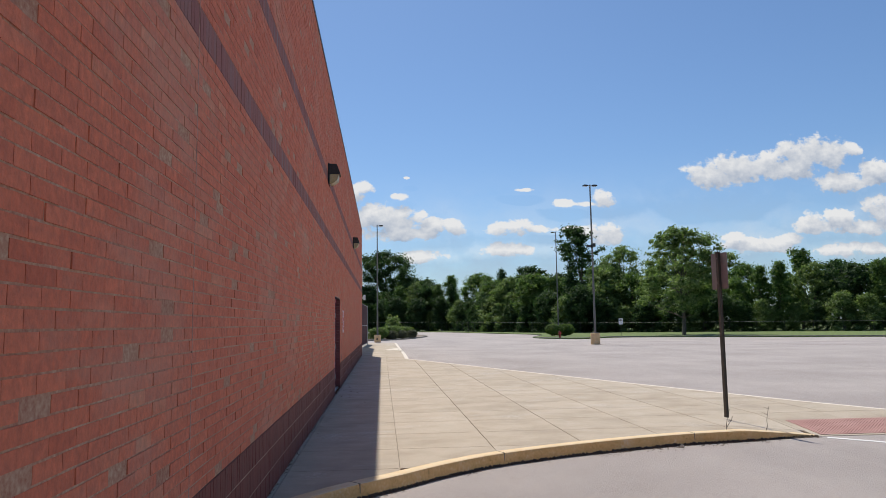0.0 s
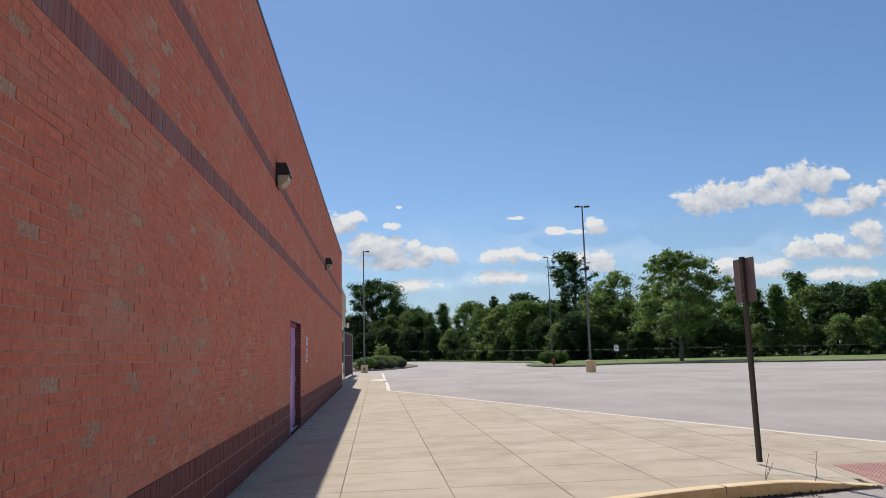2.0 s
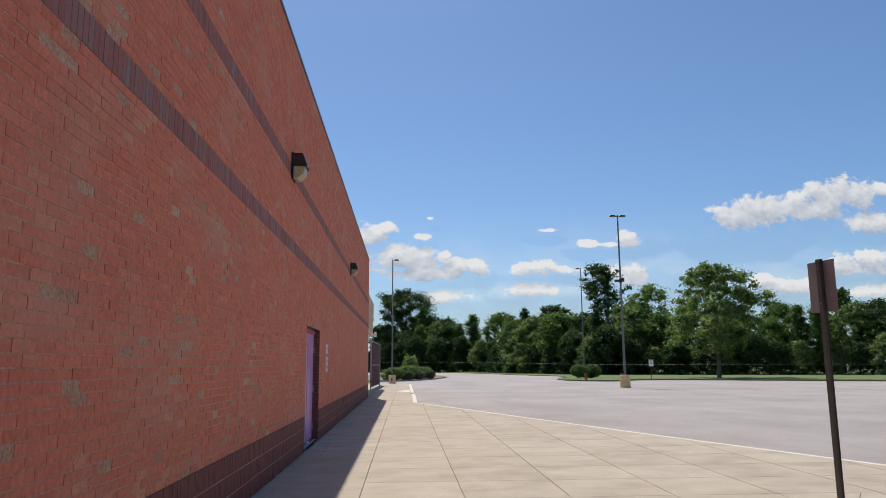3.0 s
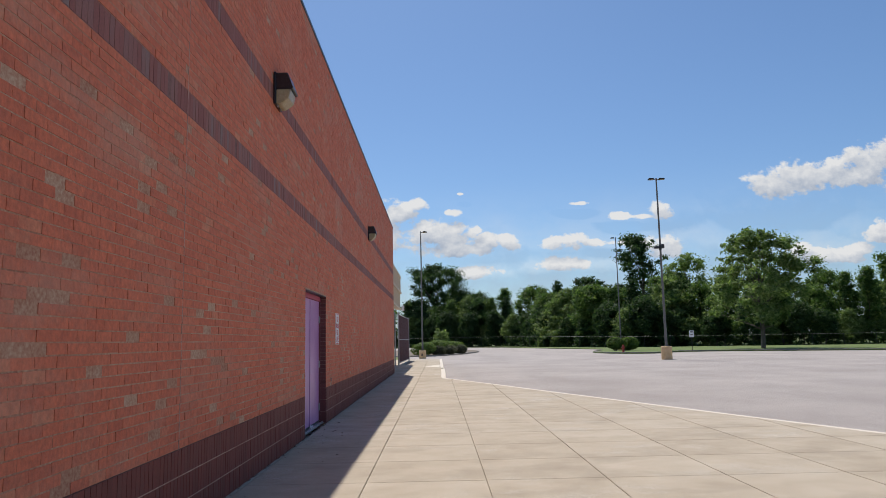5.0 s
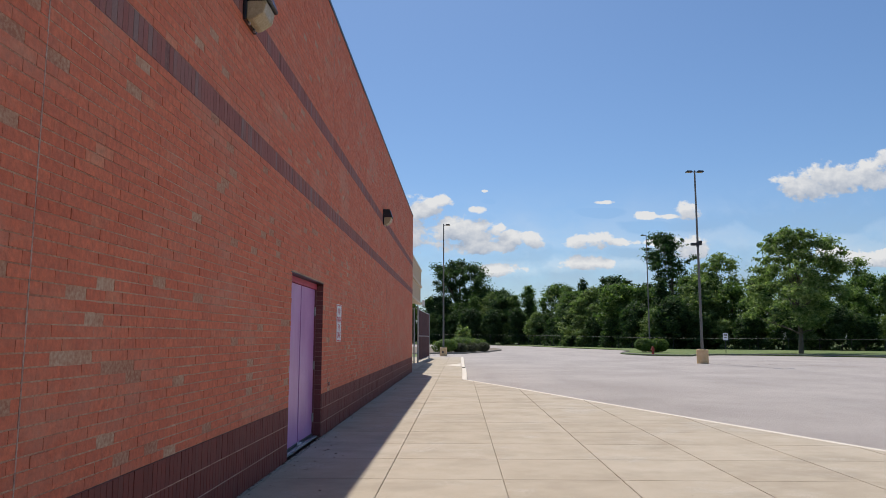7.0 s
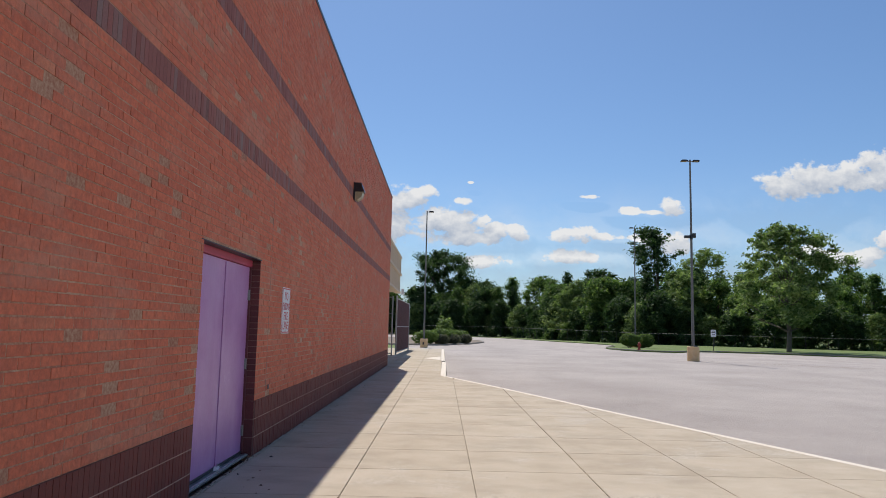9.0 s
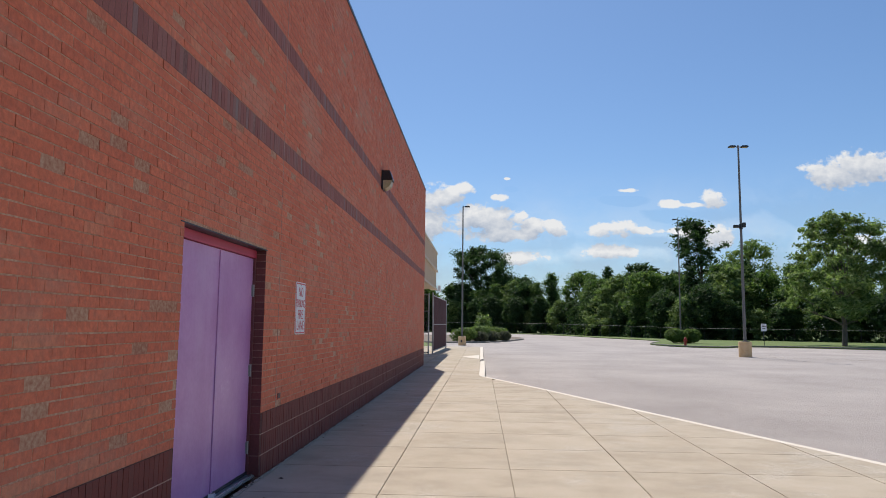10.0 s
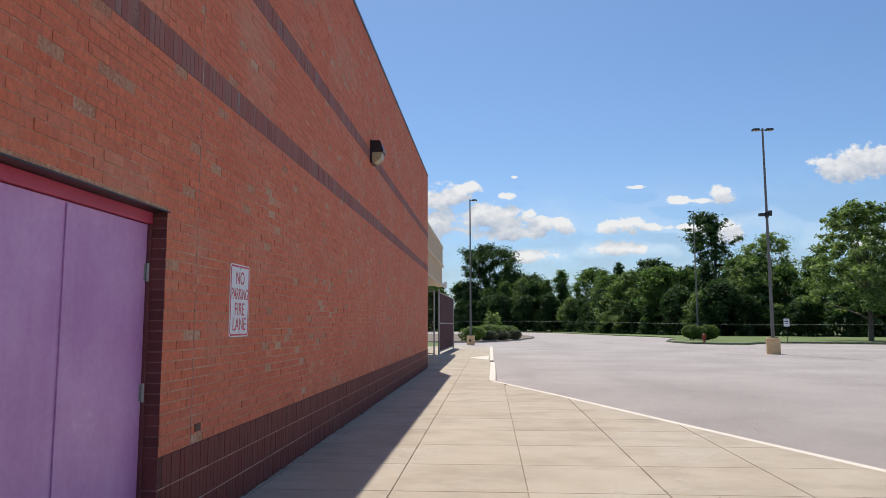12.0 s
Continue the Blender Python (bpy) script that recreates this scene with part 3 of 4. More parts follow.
def course_bricks(z, k):
    """Stretchers of one course, cut at the control joints and the door."""
    rows = []
    edges = sorted([WALL_S, *JOINTS_UP, WALL_N])
    spans = []
    for a, b in zip(edges, edges[1:]):
        a, b = a + 0.006, b - 0.006
        if z < DOOR_TOP - 0.02 and a < DOOR_S < b:
            spans += [(a, DOOR_S + 0.004)]
            if b > DOOR_N:
                spans += [(DOOR_N - 0.004, b)]
        elif z < DOOR_TOP - 0.02 and a < DOOR_N < b:
            spans += [(DOOR_N - 0.004, b)]
        else:
            spans.append((a, b))
    for a, b in spans:
        y = a - (BRICK / 2 if k % 2 else 0.0) - rng.uniform(0, 0.002)
        while y < b:
            y0, y1 = max(y, a), min(y + BRICK - rng.uniform(0.0015, 0.0055), b)
            if y1 - y0 > 0.025:
                rows.append((y0, y1))
            y += BRICK
    return rows


stretchers, soldiers, base_rows = [], [], []
z, k = BASE_TOP, 0
while z < WALL_TOP - 0.03:
    for band in (BAND_1, BAND_2):
        if abs(z - band) < 0.02:
            y = WALL_S
            while y < WALL_N - 0.03:
                soldiers.append((-0.06, rng.normal(0.0, 0.0008), y, y + COURSE - 0.006, z, z + 0.194))
                y += COURSE
            z += 3 * COURSE
    for y0, y1 in course_bricks(z, k):
        dz = rng.normal(0, 0.0008)
        stretchers.append((-0.06, rng.normal(0.0, 0.0014), y0, y1, z + dz, min(z + dz + COURSE - JOINT, WALL_TOP)))
    z += COURSE
    k += 1
for row in range(3):
    y = WALL_S
    while y < WALL_N - 0.03:
        if not (DOOR_S - COURSE + 0.012 < y < DOOR_N - 0.012):
            base_rows.append((-0.06, rng.normal(0.004, 0.001), y, y + COURSE - 0.005, row * 0.2033 + (0.0 if row else -0.05), row * 0.2033 + 0.194))
        y += COURSE


def near_first(rows, y0, y1, z0, z1, most):
    inside = [r for r in rows if y0 < r[2] < y1 and z0 < r[4] < z1]
    inside = inside[:most]
    keep = set(map(id, inside))
    return inside, [r for r in rows if id(r) not in keep]


near_bricks, far_bricks = near_first(stretchers, 16.2, 19.9, 0.6, 1.82, 300)
near_soldiers, far_base = near_first(base_rows, 14.4, 25.8, -0.2, 0.6, 300)
field = part("brick_field", blocks(far_bricks), "brick_field", wall)
tagged(field, "weathered red bricks laid in running bond", kind="stuff")
field = part("base_field", blocks(far_base), "base_field", wall)
tagged(field, "dark maroon bricks set on end along the foot of the wall", kind="stuff")
field = part("soldier_field", blocks(soldiers), "soldier_field", wall)
tagged(field, "dark maroon bricks set on end in bands", kind="stuff")
bm = bmesh.new()
for y in JOINTS_UP:
    box(-0.02, 0.001, y - 0.005, y + 0.005, 0.0, WALL_TOP - 0.02, bm=bm)
part("sealant_joint", bm, M["sealant"], wall, "pale vertical sealant joint")

bm = bmesh.new()
for z0, z1 in ((BAND_1 - 0.004, BAND_1 + 0.198), (BAND_2 - 0.004, BAND_2 + 0.198)):
    box(-0.02, -0.002, WALL_S, WALL_N - 0.02, z0, z1, bm=bm)
part("band_mortar", bm, "soldier_mortar", wall, "dark mortar of the soldier courses")

bm, bm2 = bmesh.new(), bmesh.new()
for y0, y1 in ((WALL_S, DOOR_S - 0.002), (DOOR_N + 0.002, WALL_N - 0.02)):
    box(-0.02, 0.0005, y0, y1, -0.1, BASE_TOP - 0.003, bm=bm)
    for z in (0.1985, 0.4018):
        box(-0.01, 0.003, y0, y1, z - 0.0042, z + 0.0042, bm=bm2)
part("base_mortar", bm, "base_mortar", wall, "dark mortar of the base courses")
part("bed_joint", bm2, "sealant", wall, "pale horizontal mortar joints of the base")

# door recess
DEEP = -0.1
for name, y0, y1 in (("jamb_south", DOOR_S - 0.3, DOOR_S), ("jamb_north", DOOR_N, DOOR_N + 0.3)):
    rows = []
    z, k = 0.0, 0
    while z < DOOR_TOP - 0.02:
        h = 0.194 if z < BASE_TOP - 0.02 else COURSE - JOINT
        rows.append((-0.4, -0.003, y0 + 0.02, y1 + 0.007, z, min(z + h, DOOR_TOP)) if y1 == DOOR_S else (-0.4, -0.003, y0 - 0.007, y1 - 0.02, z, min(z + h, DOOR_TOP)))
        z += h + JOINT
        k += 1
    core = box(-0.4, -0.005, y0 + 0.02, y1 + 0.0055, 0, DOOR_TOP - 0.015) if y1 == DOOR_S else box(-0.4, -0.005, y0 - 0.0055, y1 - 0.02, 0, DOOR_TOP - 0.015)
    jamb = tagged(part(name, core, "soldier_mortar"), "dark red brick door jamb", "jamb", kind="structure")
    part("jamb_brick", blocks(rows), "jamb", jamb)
wall_box("wall_behind_door", (-0.75, -0.41, DOOR_S - 0.3, DOOR_N + 0.3, -0.3, 2.6), "mortar", "blank wall behind the door")
lintel = tagged(part("lintel", box(-0.11, 0.004, DOOR_S - 0.06, DOOR_N + 0.03, DOOR_TOP - 0.012, DOOR_TOP - 0.002, 0.002), "dark_metal"), "dark steel lintel edge over the door", "lintel", kind="structure")

door = thing("door_1", "closed purple double door of painted metal in a crimson frame", "door", kind="structure")
fr = 0.024
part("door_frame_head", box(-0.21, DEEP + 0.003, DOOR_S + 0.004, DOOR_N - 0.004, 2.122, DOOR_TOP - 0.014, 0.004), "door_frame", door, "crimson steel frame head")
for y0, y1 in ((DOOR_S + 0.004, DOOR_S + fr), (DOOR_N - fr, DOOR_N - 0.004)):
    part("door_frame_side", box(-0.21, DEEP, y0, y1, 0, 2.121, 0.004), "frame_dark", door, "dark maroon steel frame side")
mid = 21.06
leaves = []
for n, (y0, y1) in enumerate(((DOOR_S + fr + 0.004, mid - 0.004), (mid + 0.004, DOOR_N - fr - 0.004))):
    leaf = part("door_leaf", box(-0.18, DEEP - 0.022, y0, y1, 0.045, 2.117, 0.003), "door", door, "purple painted door leaf with pale scuffs")
    leaves.append(leaf)
    for hz in (0.28, 1.02, 1.80):
        hy = y0 - 0.002 if n == 0 else y1 + 0.002
        hinge = tube((DEEP - 0.012, hy, hz - 0.06), (DEEP - 0.012, hy, hz + 0.06), 0.011, sides=10)
        box(DEEP - 0.024, DEEP - 0.019, hy - 0.03, hy + 0.03, hz - 0.055, hz + 0.055, bm=hinge)
        part("hinge", hinge, "steel", leaf, "bare steel hinge")
part("astragal", box(DEEP - 0.0215, DEEP - 0.012, mid - 0.03, mid + 0.012, 0.05, 2.112, 0.002), "door", leaves[1], "purple overlap strip")
part("threshold", box(-0.22, DEEP + 0.06, DOOR_S + 0.004, DOOR_N - 0.004, 0.0, 0.022, 0.006), "steel", door, "worn metal threshold")
part("threshold_lip", box(DEEP + 0.03, DEEP + 0.045, DOOR_S + 0.01, DOOR_N - 0.01, 0.022, 0.03, 0.002), "chrome", door, "bright worn lip of the threshold")
part("door_sweep", box(DEEP - 0.02, DEEP - 0.008, DOOR_S + fr, DOOR_N - fr, 0.03, 0.055, 0.002), "dark_metal", door, "black rubber door sweep")


vent = thing("weep_vent", "small dark vent set in the brick above the base", "vent", (0.0, 22.56, 0.715))
part("frame", box(-0.002, 0.004, -0.055, 0.055, -0.028, 0.028, 0.002), "base_brick", vent)
for k in range(5):
    part("slat", box(0.004, 0.008, -0.045, 0.045, -0.022 + k * 0.0095, -0.017 + k * 0.0095), "dark_metal", vent)


# ---- wall lamps ----
def wall_lamp(y):
    """A wedge-shaped wall pack: dark housing above, prismatic lens below."""
    lamp = thing("wall_lamp", "black wedge-shaped wall lamp with a yellowed prismatic lens", "wall lamp", (0, y, 4.375), "lamps on the brick wall")
    w = 0.165
    part("back_plate", box(0.0, 0.035, -w - 0.01, w + 0.01, -0.02, 0.395, 0.008), "housing", lamp)
    bm = bmesh.new()
    prof = [(0.035, 0.385), (0.175, 0.385), (0.245, 0.19), (0.232, 0.175), (0.035, 0.175)]
    rows = [[bm.verts.new((x, s * w, z)) for x, z in prof] for s in (-1, 1)]
    bm.faces.new(rows[0][::-1])
    bm.faces.new(rows[1])
    for i in range(5):
        bm.faces.new((rows[0][i], rows[0][(i + 1) % 5], rows[1][(i + 1) % 5], rows[1][i]))
    bmesh.ops.recalc_face_normals(bm, faces=bm.faces[:])
    bmesh.ops.bevel(bm, geom=bm.edges[:], offset=0.006, segments=2, affect="EDGES")
    part("housing", bm, "housing", lamp, "glossy black metal hood")
    bm = bmesh.new()
    prof = [(0.035, 0.173), (0.214, 0.173), (0.19, 0.06), (0.09, -0.01), (0.035, -0.01)]
    rows = [[bm.verts.new((x, s * (w - 0.012), z)) for x, z in prof] for s in (-1, 1)]
    bm.faces.new(rows[0][::-1])
    bm.faces.new(rows[1])
    for i in range(5):
        bm.faces.new((rows[0][i], rows[0][(i + 1) % 5], rows[1][(i + 1) % 5], rows[1][i]))
    bmesh.ops.recalc_face_normals(bm, faces=bm.faces[:])
    bmesh.ops.bevel(bm, geom=bm.edges[:], offset=0.008, segments=2, affect="EDGES")
    part("lens", bm, "lens", lamp, "yellowed ribbed plastic lens")
    for s in (-1, 1):
        part("latch", box(0.03, 0.05, s * 0.08 - 0.012, s * 0.08 + 0.012, -0.035, 0.0, 0.003), "chrome", lamp, "small steel latch")
    return lamp


M["lens"] = surface("lens", [(0.0, (0.42, 0.33, 0.20)), (1.0, (0.66, 0.58, 0.42))], 9, 50, 0.25, 0.4, 55, bump_far=0.004, through_light=0.3)
wall_lamp(17.96)
wall_lamp(29.93)


# ---- wall sign ----
def lettering(text, size, material, parent, m, wide=1.0):
    cu = bpy.data.curves.new("letters", "FONT")
    cu.body, cu.size, cu.extrude, cu.align_x, cu.align_y = text, size, 0.0006, "CENTER", "CENTER"
    tmp = bpy.data.objects.new("tmp", cu)
    me = bpy.data.meshes.new_from_object(tmp)
    bpy.data.objects.remove(tmp)
    me.transform(m @ Matrix.Diagonal((wide, 1, 1, 1)))
    me.materials.clear()
    return part("lettering", me, material, parent, "red capital letters")


def rounded_plate(w, h, r, t):
    """A flat plate in the y-z plane with round corners, t thick towards +x."""
    pts = []
    for cy, cz, a0 in ((w / 2 - r, h / 2 - r, 0), (-w / 2 + r, h / 2 - r, 90), (-w / 2 + r, -h / 2 + r, 180), (w / 2 - r, -h / 2 + r, 270)):
        for s in range(6):
            a = radians(a0 + s * 18)
            pts.append((cy + r * math.cos(a), cz + r * math.sin(a)))
    bm = prism(pts, 0, t)
    bm.transform(Matrix(((0, 0, 1, 0), (1, 0, 0, 0), (0, 1, 0, 0), (0, 0, 0, 1))))
    return bm


sign = thing("fire_lane_sign", "white metal sign with red border and red words on the brick", "sign", (0.0, 23.34, 1.66))
part("plate", rounded_plate(0.457, 0.61, 0.035, 0.006), "sign_white", sign)


def border_ring(w, h, r, t):
    bm = bmesh.new()
    def loop(k, x):
        pts = []
        for cy, cz, a0 in ((w / 2 - r, h / 2 - r, 0), (-w / 2 + r, h / 2 - r, 90), (-w / 2 + r, -h / 2 + r, 180), (w / 2 - r, -h / 2 + r, 270)):
            for s in range(6):
                a = radians(a0 + s * 18)
                pts.append(bm.verts.new((x, cy + (r - k) * math.cos(a), cz + (r - k) * math.sin(a))))
        return pts
    o, i, ob, ib = loop(0, 0.0074), loop(t, 0.0074), loop(0, 0.006), loop(t, 0.006)
    n = len(o)
    for k in range(n):
        j = (k + 1) % n
        for a, b in ((o, i), (i, ib), (ob, o)):
            bm.faces.new((a[k], a[j], b[j], b[k]))
    return bm


part("border", border_ring(0.437, 0.59, 0.034, 0.014), "sign_red", sign, "red border line")
TO_WALL = Matrix(((0, 0, 1, 0), (1, 0, 0, 0), (0, 1, 0, 0), (0, 0, 0, 1)))
for text, z, wide in (("NO", 0.185, 0.85), ("PARKING", 0.05, 0.70), ("FIRE", -0.08, 0.85), ("LANE", -0.205, 0.85)):
    lettering(text, 0.155 if text != "PARKING" else 0.135, "sign_red", sign, Matrix.Translation((0.0072, 0, z)) @ TO_WALL, wide)
for z in (0.27, -0.27):
    part("bolt", tube((0.006, 0, z), (0.011, 0, z), 0.007, sides=8), "chrome", sign)


# ---- sign post on the pavement ----
post = thing("sign_post", "brown steel channel post with a metal sign seen from behind", "sign post", pose(6.54, 14.96, 0, 0, 0.0, -82))
bm = bmesh.new()
box(-0.03, 0.03, -0.004, 0.0, 0.0, 2.665, bm=bm)
box(-0.033, -0.027, 0.0, 0.03, 0.0, 2.665, bm=bm)
box(0.027, 0.033, 0.0, 0.03, 0.0, 2.665, bm=bm)
box(-0.045, -0.027, 0.028, 0.032, 0.0, 2.665, bm=bm)
box(0.027, 0.045, 0.028, 0.032, 0.0, 2.665, bm=bm)
part("post", bm, "post", post)
part("sign_panel", box(-0.215, 0.215, 0.034, 0.038, 2.055, 2.645, 0.001), "sign_back", post, "grey-brown back of a metal sign")
for z in (2.155, 2.555):
    part("bolt", tube((0, -0.012, z), (0, 0.036, z), 0.008, sides=8), "steel", post)


# ---- lot lights ----
def lot_light(x, y, top, heads, base_top, camera_box=False, base_w=0.62, r=0.12, turn=0.0):
    e = thing("light_pole", "tall grey parking-lot light pole on a yellow concrete base", "light pole", pose(x, y, ROAD, 0, 0, turn), "lot lights")
    h = top - ROAD
    part("base", lathe([(base_w / 2 * 1.0, 0.0), (base_w / 2, base_top - 0.03), (base_w / 2 - 0.03, base_top)], 24), "pole_base", e, "round concrete base painted yellow")
    if base_top == 0.72:
        part("hand_hole", box(-0.1, 0.02, -base_w / 2 - 0.006, -base_w / 2 + 0.03, base_top * 0.35, base_top * 0.62, 0.004), "dark_metal", e, "small dark cover plate on the base")
    part("base_plate", box(-0.2, 0.2, -0.2, 0.2, base_top, base_top + 0.03, 0.004), "pole", e)
    bm = tube((0, 0, base_top + 0.03), (0, 0, h), r, r * 0.55, 12)
    part("shaft", bm, "pole", e, smooth=False)
    for dx in heads:
        bm = tube((0, 0, h - 0.10), (dx * 0.2, 0, h - 0.08), 0.03, sides=8)
        part("arm", bm, "pole", e)
        bm = box(min(dx * 0.17, dx * 0.55), max(dx * 0.17, dx * 0.55), -0.15, 0.15, h - 0.12, h - 0.04, 0.02)
        box(min(dx * 0.2, dx * 0.5), max(dx * 0.2, dx * 0.5), -0.11, 0.11, h - 0.04, h - 0.01, 0.008, bm)
        head = part("lamp_head", bm, "dark_metal", e, "flat dark lamp head")
        part("lens", box(min(dx * 0.22, dx * 0.5), max(dx * 0.22, dx * 0.5), -0.11, 0.11, h - 0.128, h - 0.12, 0.002), "lens", head, "pale lamp lens")
    if camera_box:
        k = h * 0.605
        part("collar", tube((0, 0, k - 0.1), (0, 0, k + 0.2), r * 1.05, sides=12), "dark_metal", e)
        part("floodlight", box(-0.42, -0.10, -0.12, 0.12, k - 0.02, k + 0.14, 0.03), "dark_metal", e, "small floodlight on the pole")
        part("bracket", box(0.08, 0.26, -0.08, 0.08, k, k + 0.28, 0.02), "dark_metal", e)
    return e


lot_light(17.0, 55.95, 12.02, (-1, 1), 0.86, True, 0.70, 0.09)
lot_light(0.61, 71.9, 11.17, (1,), 0.72, False, 0.62, 0.08)
lot_light(22.22, 87.7, 12.53, (-1,), 0.6, False, 0.6, 0.085)

# ---- grass, islands ----
verge = inset(FAR_EDGE, 0.1) + [(600, -40), (600, 700), (-400, 700), (-400, 196)]
tagged(part("grass_verge", prism(verge, -0.38, -0.07), "grass"), "mown grass verge between the lot and the trees", "grass", kind="structure")
isle_edge = [p for p in FAR_EDGE if p[1] < 92 and p[0] > 10]
kerb("kerb_far", inset(isle_edge[::-1], -0.15), ("kerb", "kerb"), "grey concrete kerb along the grass")

ISLE = smooth_line([(-14, 77.5), (-4, 78.0), (1.5, 79.5), (3.4, 83.5), (6.0, 92.0), (7.2, 101), (6.0, 110), (2, 118), (-14, 122)], 5)
tagged(part("planting_bed", prism(inset(ISLE, 0.1) + [(-30, 122), (-30, 77.5)], -0.3, -0.02), "mulch"), "mulched planting bed at the road's edge", "planting bed", kind="structure")
kerb("kerb_bed", inset(ISLE, 0.15), ("kerb", "kerb"), "grey concrete kerb round the planting bed")
lawn = [(-1.0, 65.5), (-60, 65.5), (-60, 190), (-30, 178), (-14, 121), (-14, 77.4), (-4, 77.8), (-1.0, 74)]
tagged(part("lawn", prism(lawn, -0.3, -0.06), "grass"), "mown lawn behind the chain-link fence", "lawn", kind="structure")


# ---- leaves ----
def leaf_mesh(blobs, count, size, seed, lean=0.4, fill=0.5, lumpy=1.0):
    """Many small folded leaf clumps scattered through the shells of the blobs (centre, radii)."""
    g = np.random.default_rng(seed)
    c = np.array([b[0] for b in blobs], float)
    r = np.array([b[1] for b in blobs], float)
    share = (r.prod(1) ** 0.67)
    pick = g.choice(len(blobs), count, p=share / share.sum())
    d = g.normal(size=(count, 3))
    d /= np.linalg.norm(d, axis=1)[:, None]
    rad = fill + (1 - fill) * g.random(count) ** 0.6 if fill else np.minimum(np.abs(g.normal(size=count)) * 0.62, 0.95 + 0.3 * g.random(count))
    bumps = 1 + lumpy * 0.16 * np.sin(d[:, 0] * 7 + pick) * np.sin(d[:, 1] * 6 + 2 * pick) + lumpy * 0.12 * np.sin(d[:, 2] * 9 + pick)
    p = c[pick] + d * r[pick] * (rad * bumps)[:, None]
    n = d * lean + g.normal(size=(count, 3)) * 0.62 + np.array([0, 0, 0.75])
    n /= np.linalg.norm(n, axis=1)[:, None]
    a = np.cross(n, g.normal(size=(count, 3)))
    a /= np.linalg.norm(a, axis=1)[:, None]
    b = np.cross(n, a)
    s = size * g.uniform(0.55, 1.35, count)[:, None]
    w = s * g.uniform(0.35, 0.7, count)[:, None]
    fold = n * s * 0.18
    v = np.stack([p - a * s, p + b * w + fold, p + a * s * g.uniform(0.5, 1.1, count)[:, None] - b * w], 1).reshape(-1, 3)
    f = np.arange(count * 3).reshape(-1, 3)
    me = bpy.data.meshes.new("leaves")
    me.from_pydata(v.tolist(), [], f.tolist())
    return me


def limb(bm, a, b, r0, r1, sides=7, wob=0.0, g=None):
    """A bent, tapered limb in four lengths."""
    a, b = Vector(a), Vector(b)
    last = a
    for i in range(1, 5):
        t = i / 4
        q = a.lerp(b, t)
        if g is not None and i < 4:
            q += Vector(g.normal(size=3)) * wob
        tube(last, q, r0 + (r1 - r0) * (t - 0.25), r0 + (r1 - r0) * t, sides, bm)
        last = q


def tree(kind, seed, height, spread, clear, count, size, leaf, trunk_r, label, group="trees behind the lot"):
    """A tapered trunk with limbs that carry many leafy sprays of uneven size."""
    g = np.random.default_rng(seed)
    e = thing("tree", label, "tree", group=group)
    blobs, bm = [], bmesh.new()
    limb(bm, (0, 0, -0.3), (g.normal() * 0.2, g.normal() * 0.2, height * 0.72), trunk_r, trunk_r * 0.3, 9, 0.08 * height / 10, g)
    if kind == "conifer":
        for i in range(16):
            t = i / 15
            z = clear + (height - clear) * t
            w = spread * (1 - t) ** 0.8 + 0.25
            for j in range(4):
                a = g.uniform(0, 6.28)
                blobs.append(((math.cos(a) * w * 0.5, math.sin(a) * w * 0.5, z), (w * 0.55, w * 0.55, height * 0.05)))
    else:
        n = {"round": 95, "open": 120, "shrub": 80, "tall": 85}[kind] if seed != 11 else 190
        lobes = [(g.uniform(0, 6.28), g.uniform(0.75, 1.2)) for _ in range(6)]
        for i in range(n):
            a = i * 2.4 + g.uniform(-0.6, 0.6)
            t = ((i + g.uniform(0, 1)) / n) ** (0.8 if kind != "tall" else 1.0)
            swell = 1.0 + sum((0.2 if seed == 13 else 0.13) * s * math.cos(a * (q % 3 + 1) + p + 3 * t) for q, (p, s) in enumerate(lobes))
            bulge = {"round": math.sqrt(max(0.03, 1 - (2.0 * t - 0.9) ** 2 * 0.82)), "open": math.sqrt(max(0.05, 1 - (2.0 * t - 0.85) ** 2 * 0.75)), "shrub": (1 - t * 0.85) ** 0.6, "tall": (0.6 + 0.4 * math.sin(math.pi * t)) * (1 - 0.7 * t)}[kind]
            far = spread * bulge * swell * g.uniform(0.02, 1.0) ** (0.72 if kind == "open" else 0.55)
            r = (height - clear) * {"round": 0.09, "open": 0.065, "shrub": 0.10, "tall": 0.075}[kind] * g.uniform(0.45, 1.35)
            lop = (0.16 if kind == "open" else 0.07) * spread
            c = Vector((math.cos(a) * far + lop * math.sin(5 * t + seed), math.sin(a) * far + lop * math.cos(4 * t + 2 * seed), clear + (height - clear - r * 0.5) * t + g.normal() * 0.15))
            blobs.append((tuple(c), (r * g.uniform(0.9, 1.6), r * g.uniform(0.9, 1.6), r * g.uniform(0.6, 1.0))))
            if i % (6 if kind == "open" else 10) == 0:
                limb(bm, (0, 0, max(clear * 0.7, c.z * 0.55)), c, trunk_r * 0.28, trunk_r * 0.05, 5, 0.14, g)
    part("trunk", bm, "bark", e)
    part("crown", leaf_mesh(blobs, count, size, seed + 50, fill=0.0), leaf, e)
    return e


def put_tree(src, x, y, z, s=1.0, turn=0.0, sz=None):
    c = copy_thing(src, Matrix.Translation((x, y, z)) @ Matrix.Rotation(radians(turn), 4, "Z"))
    c.scale = (s, s, sz or s)
    return c


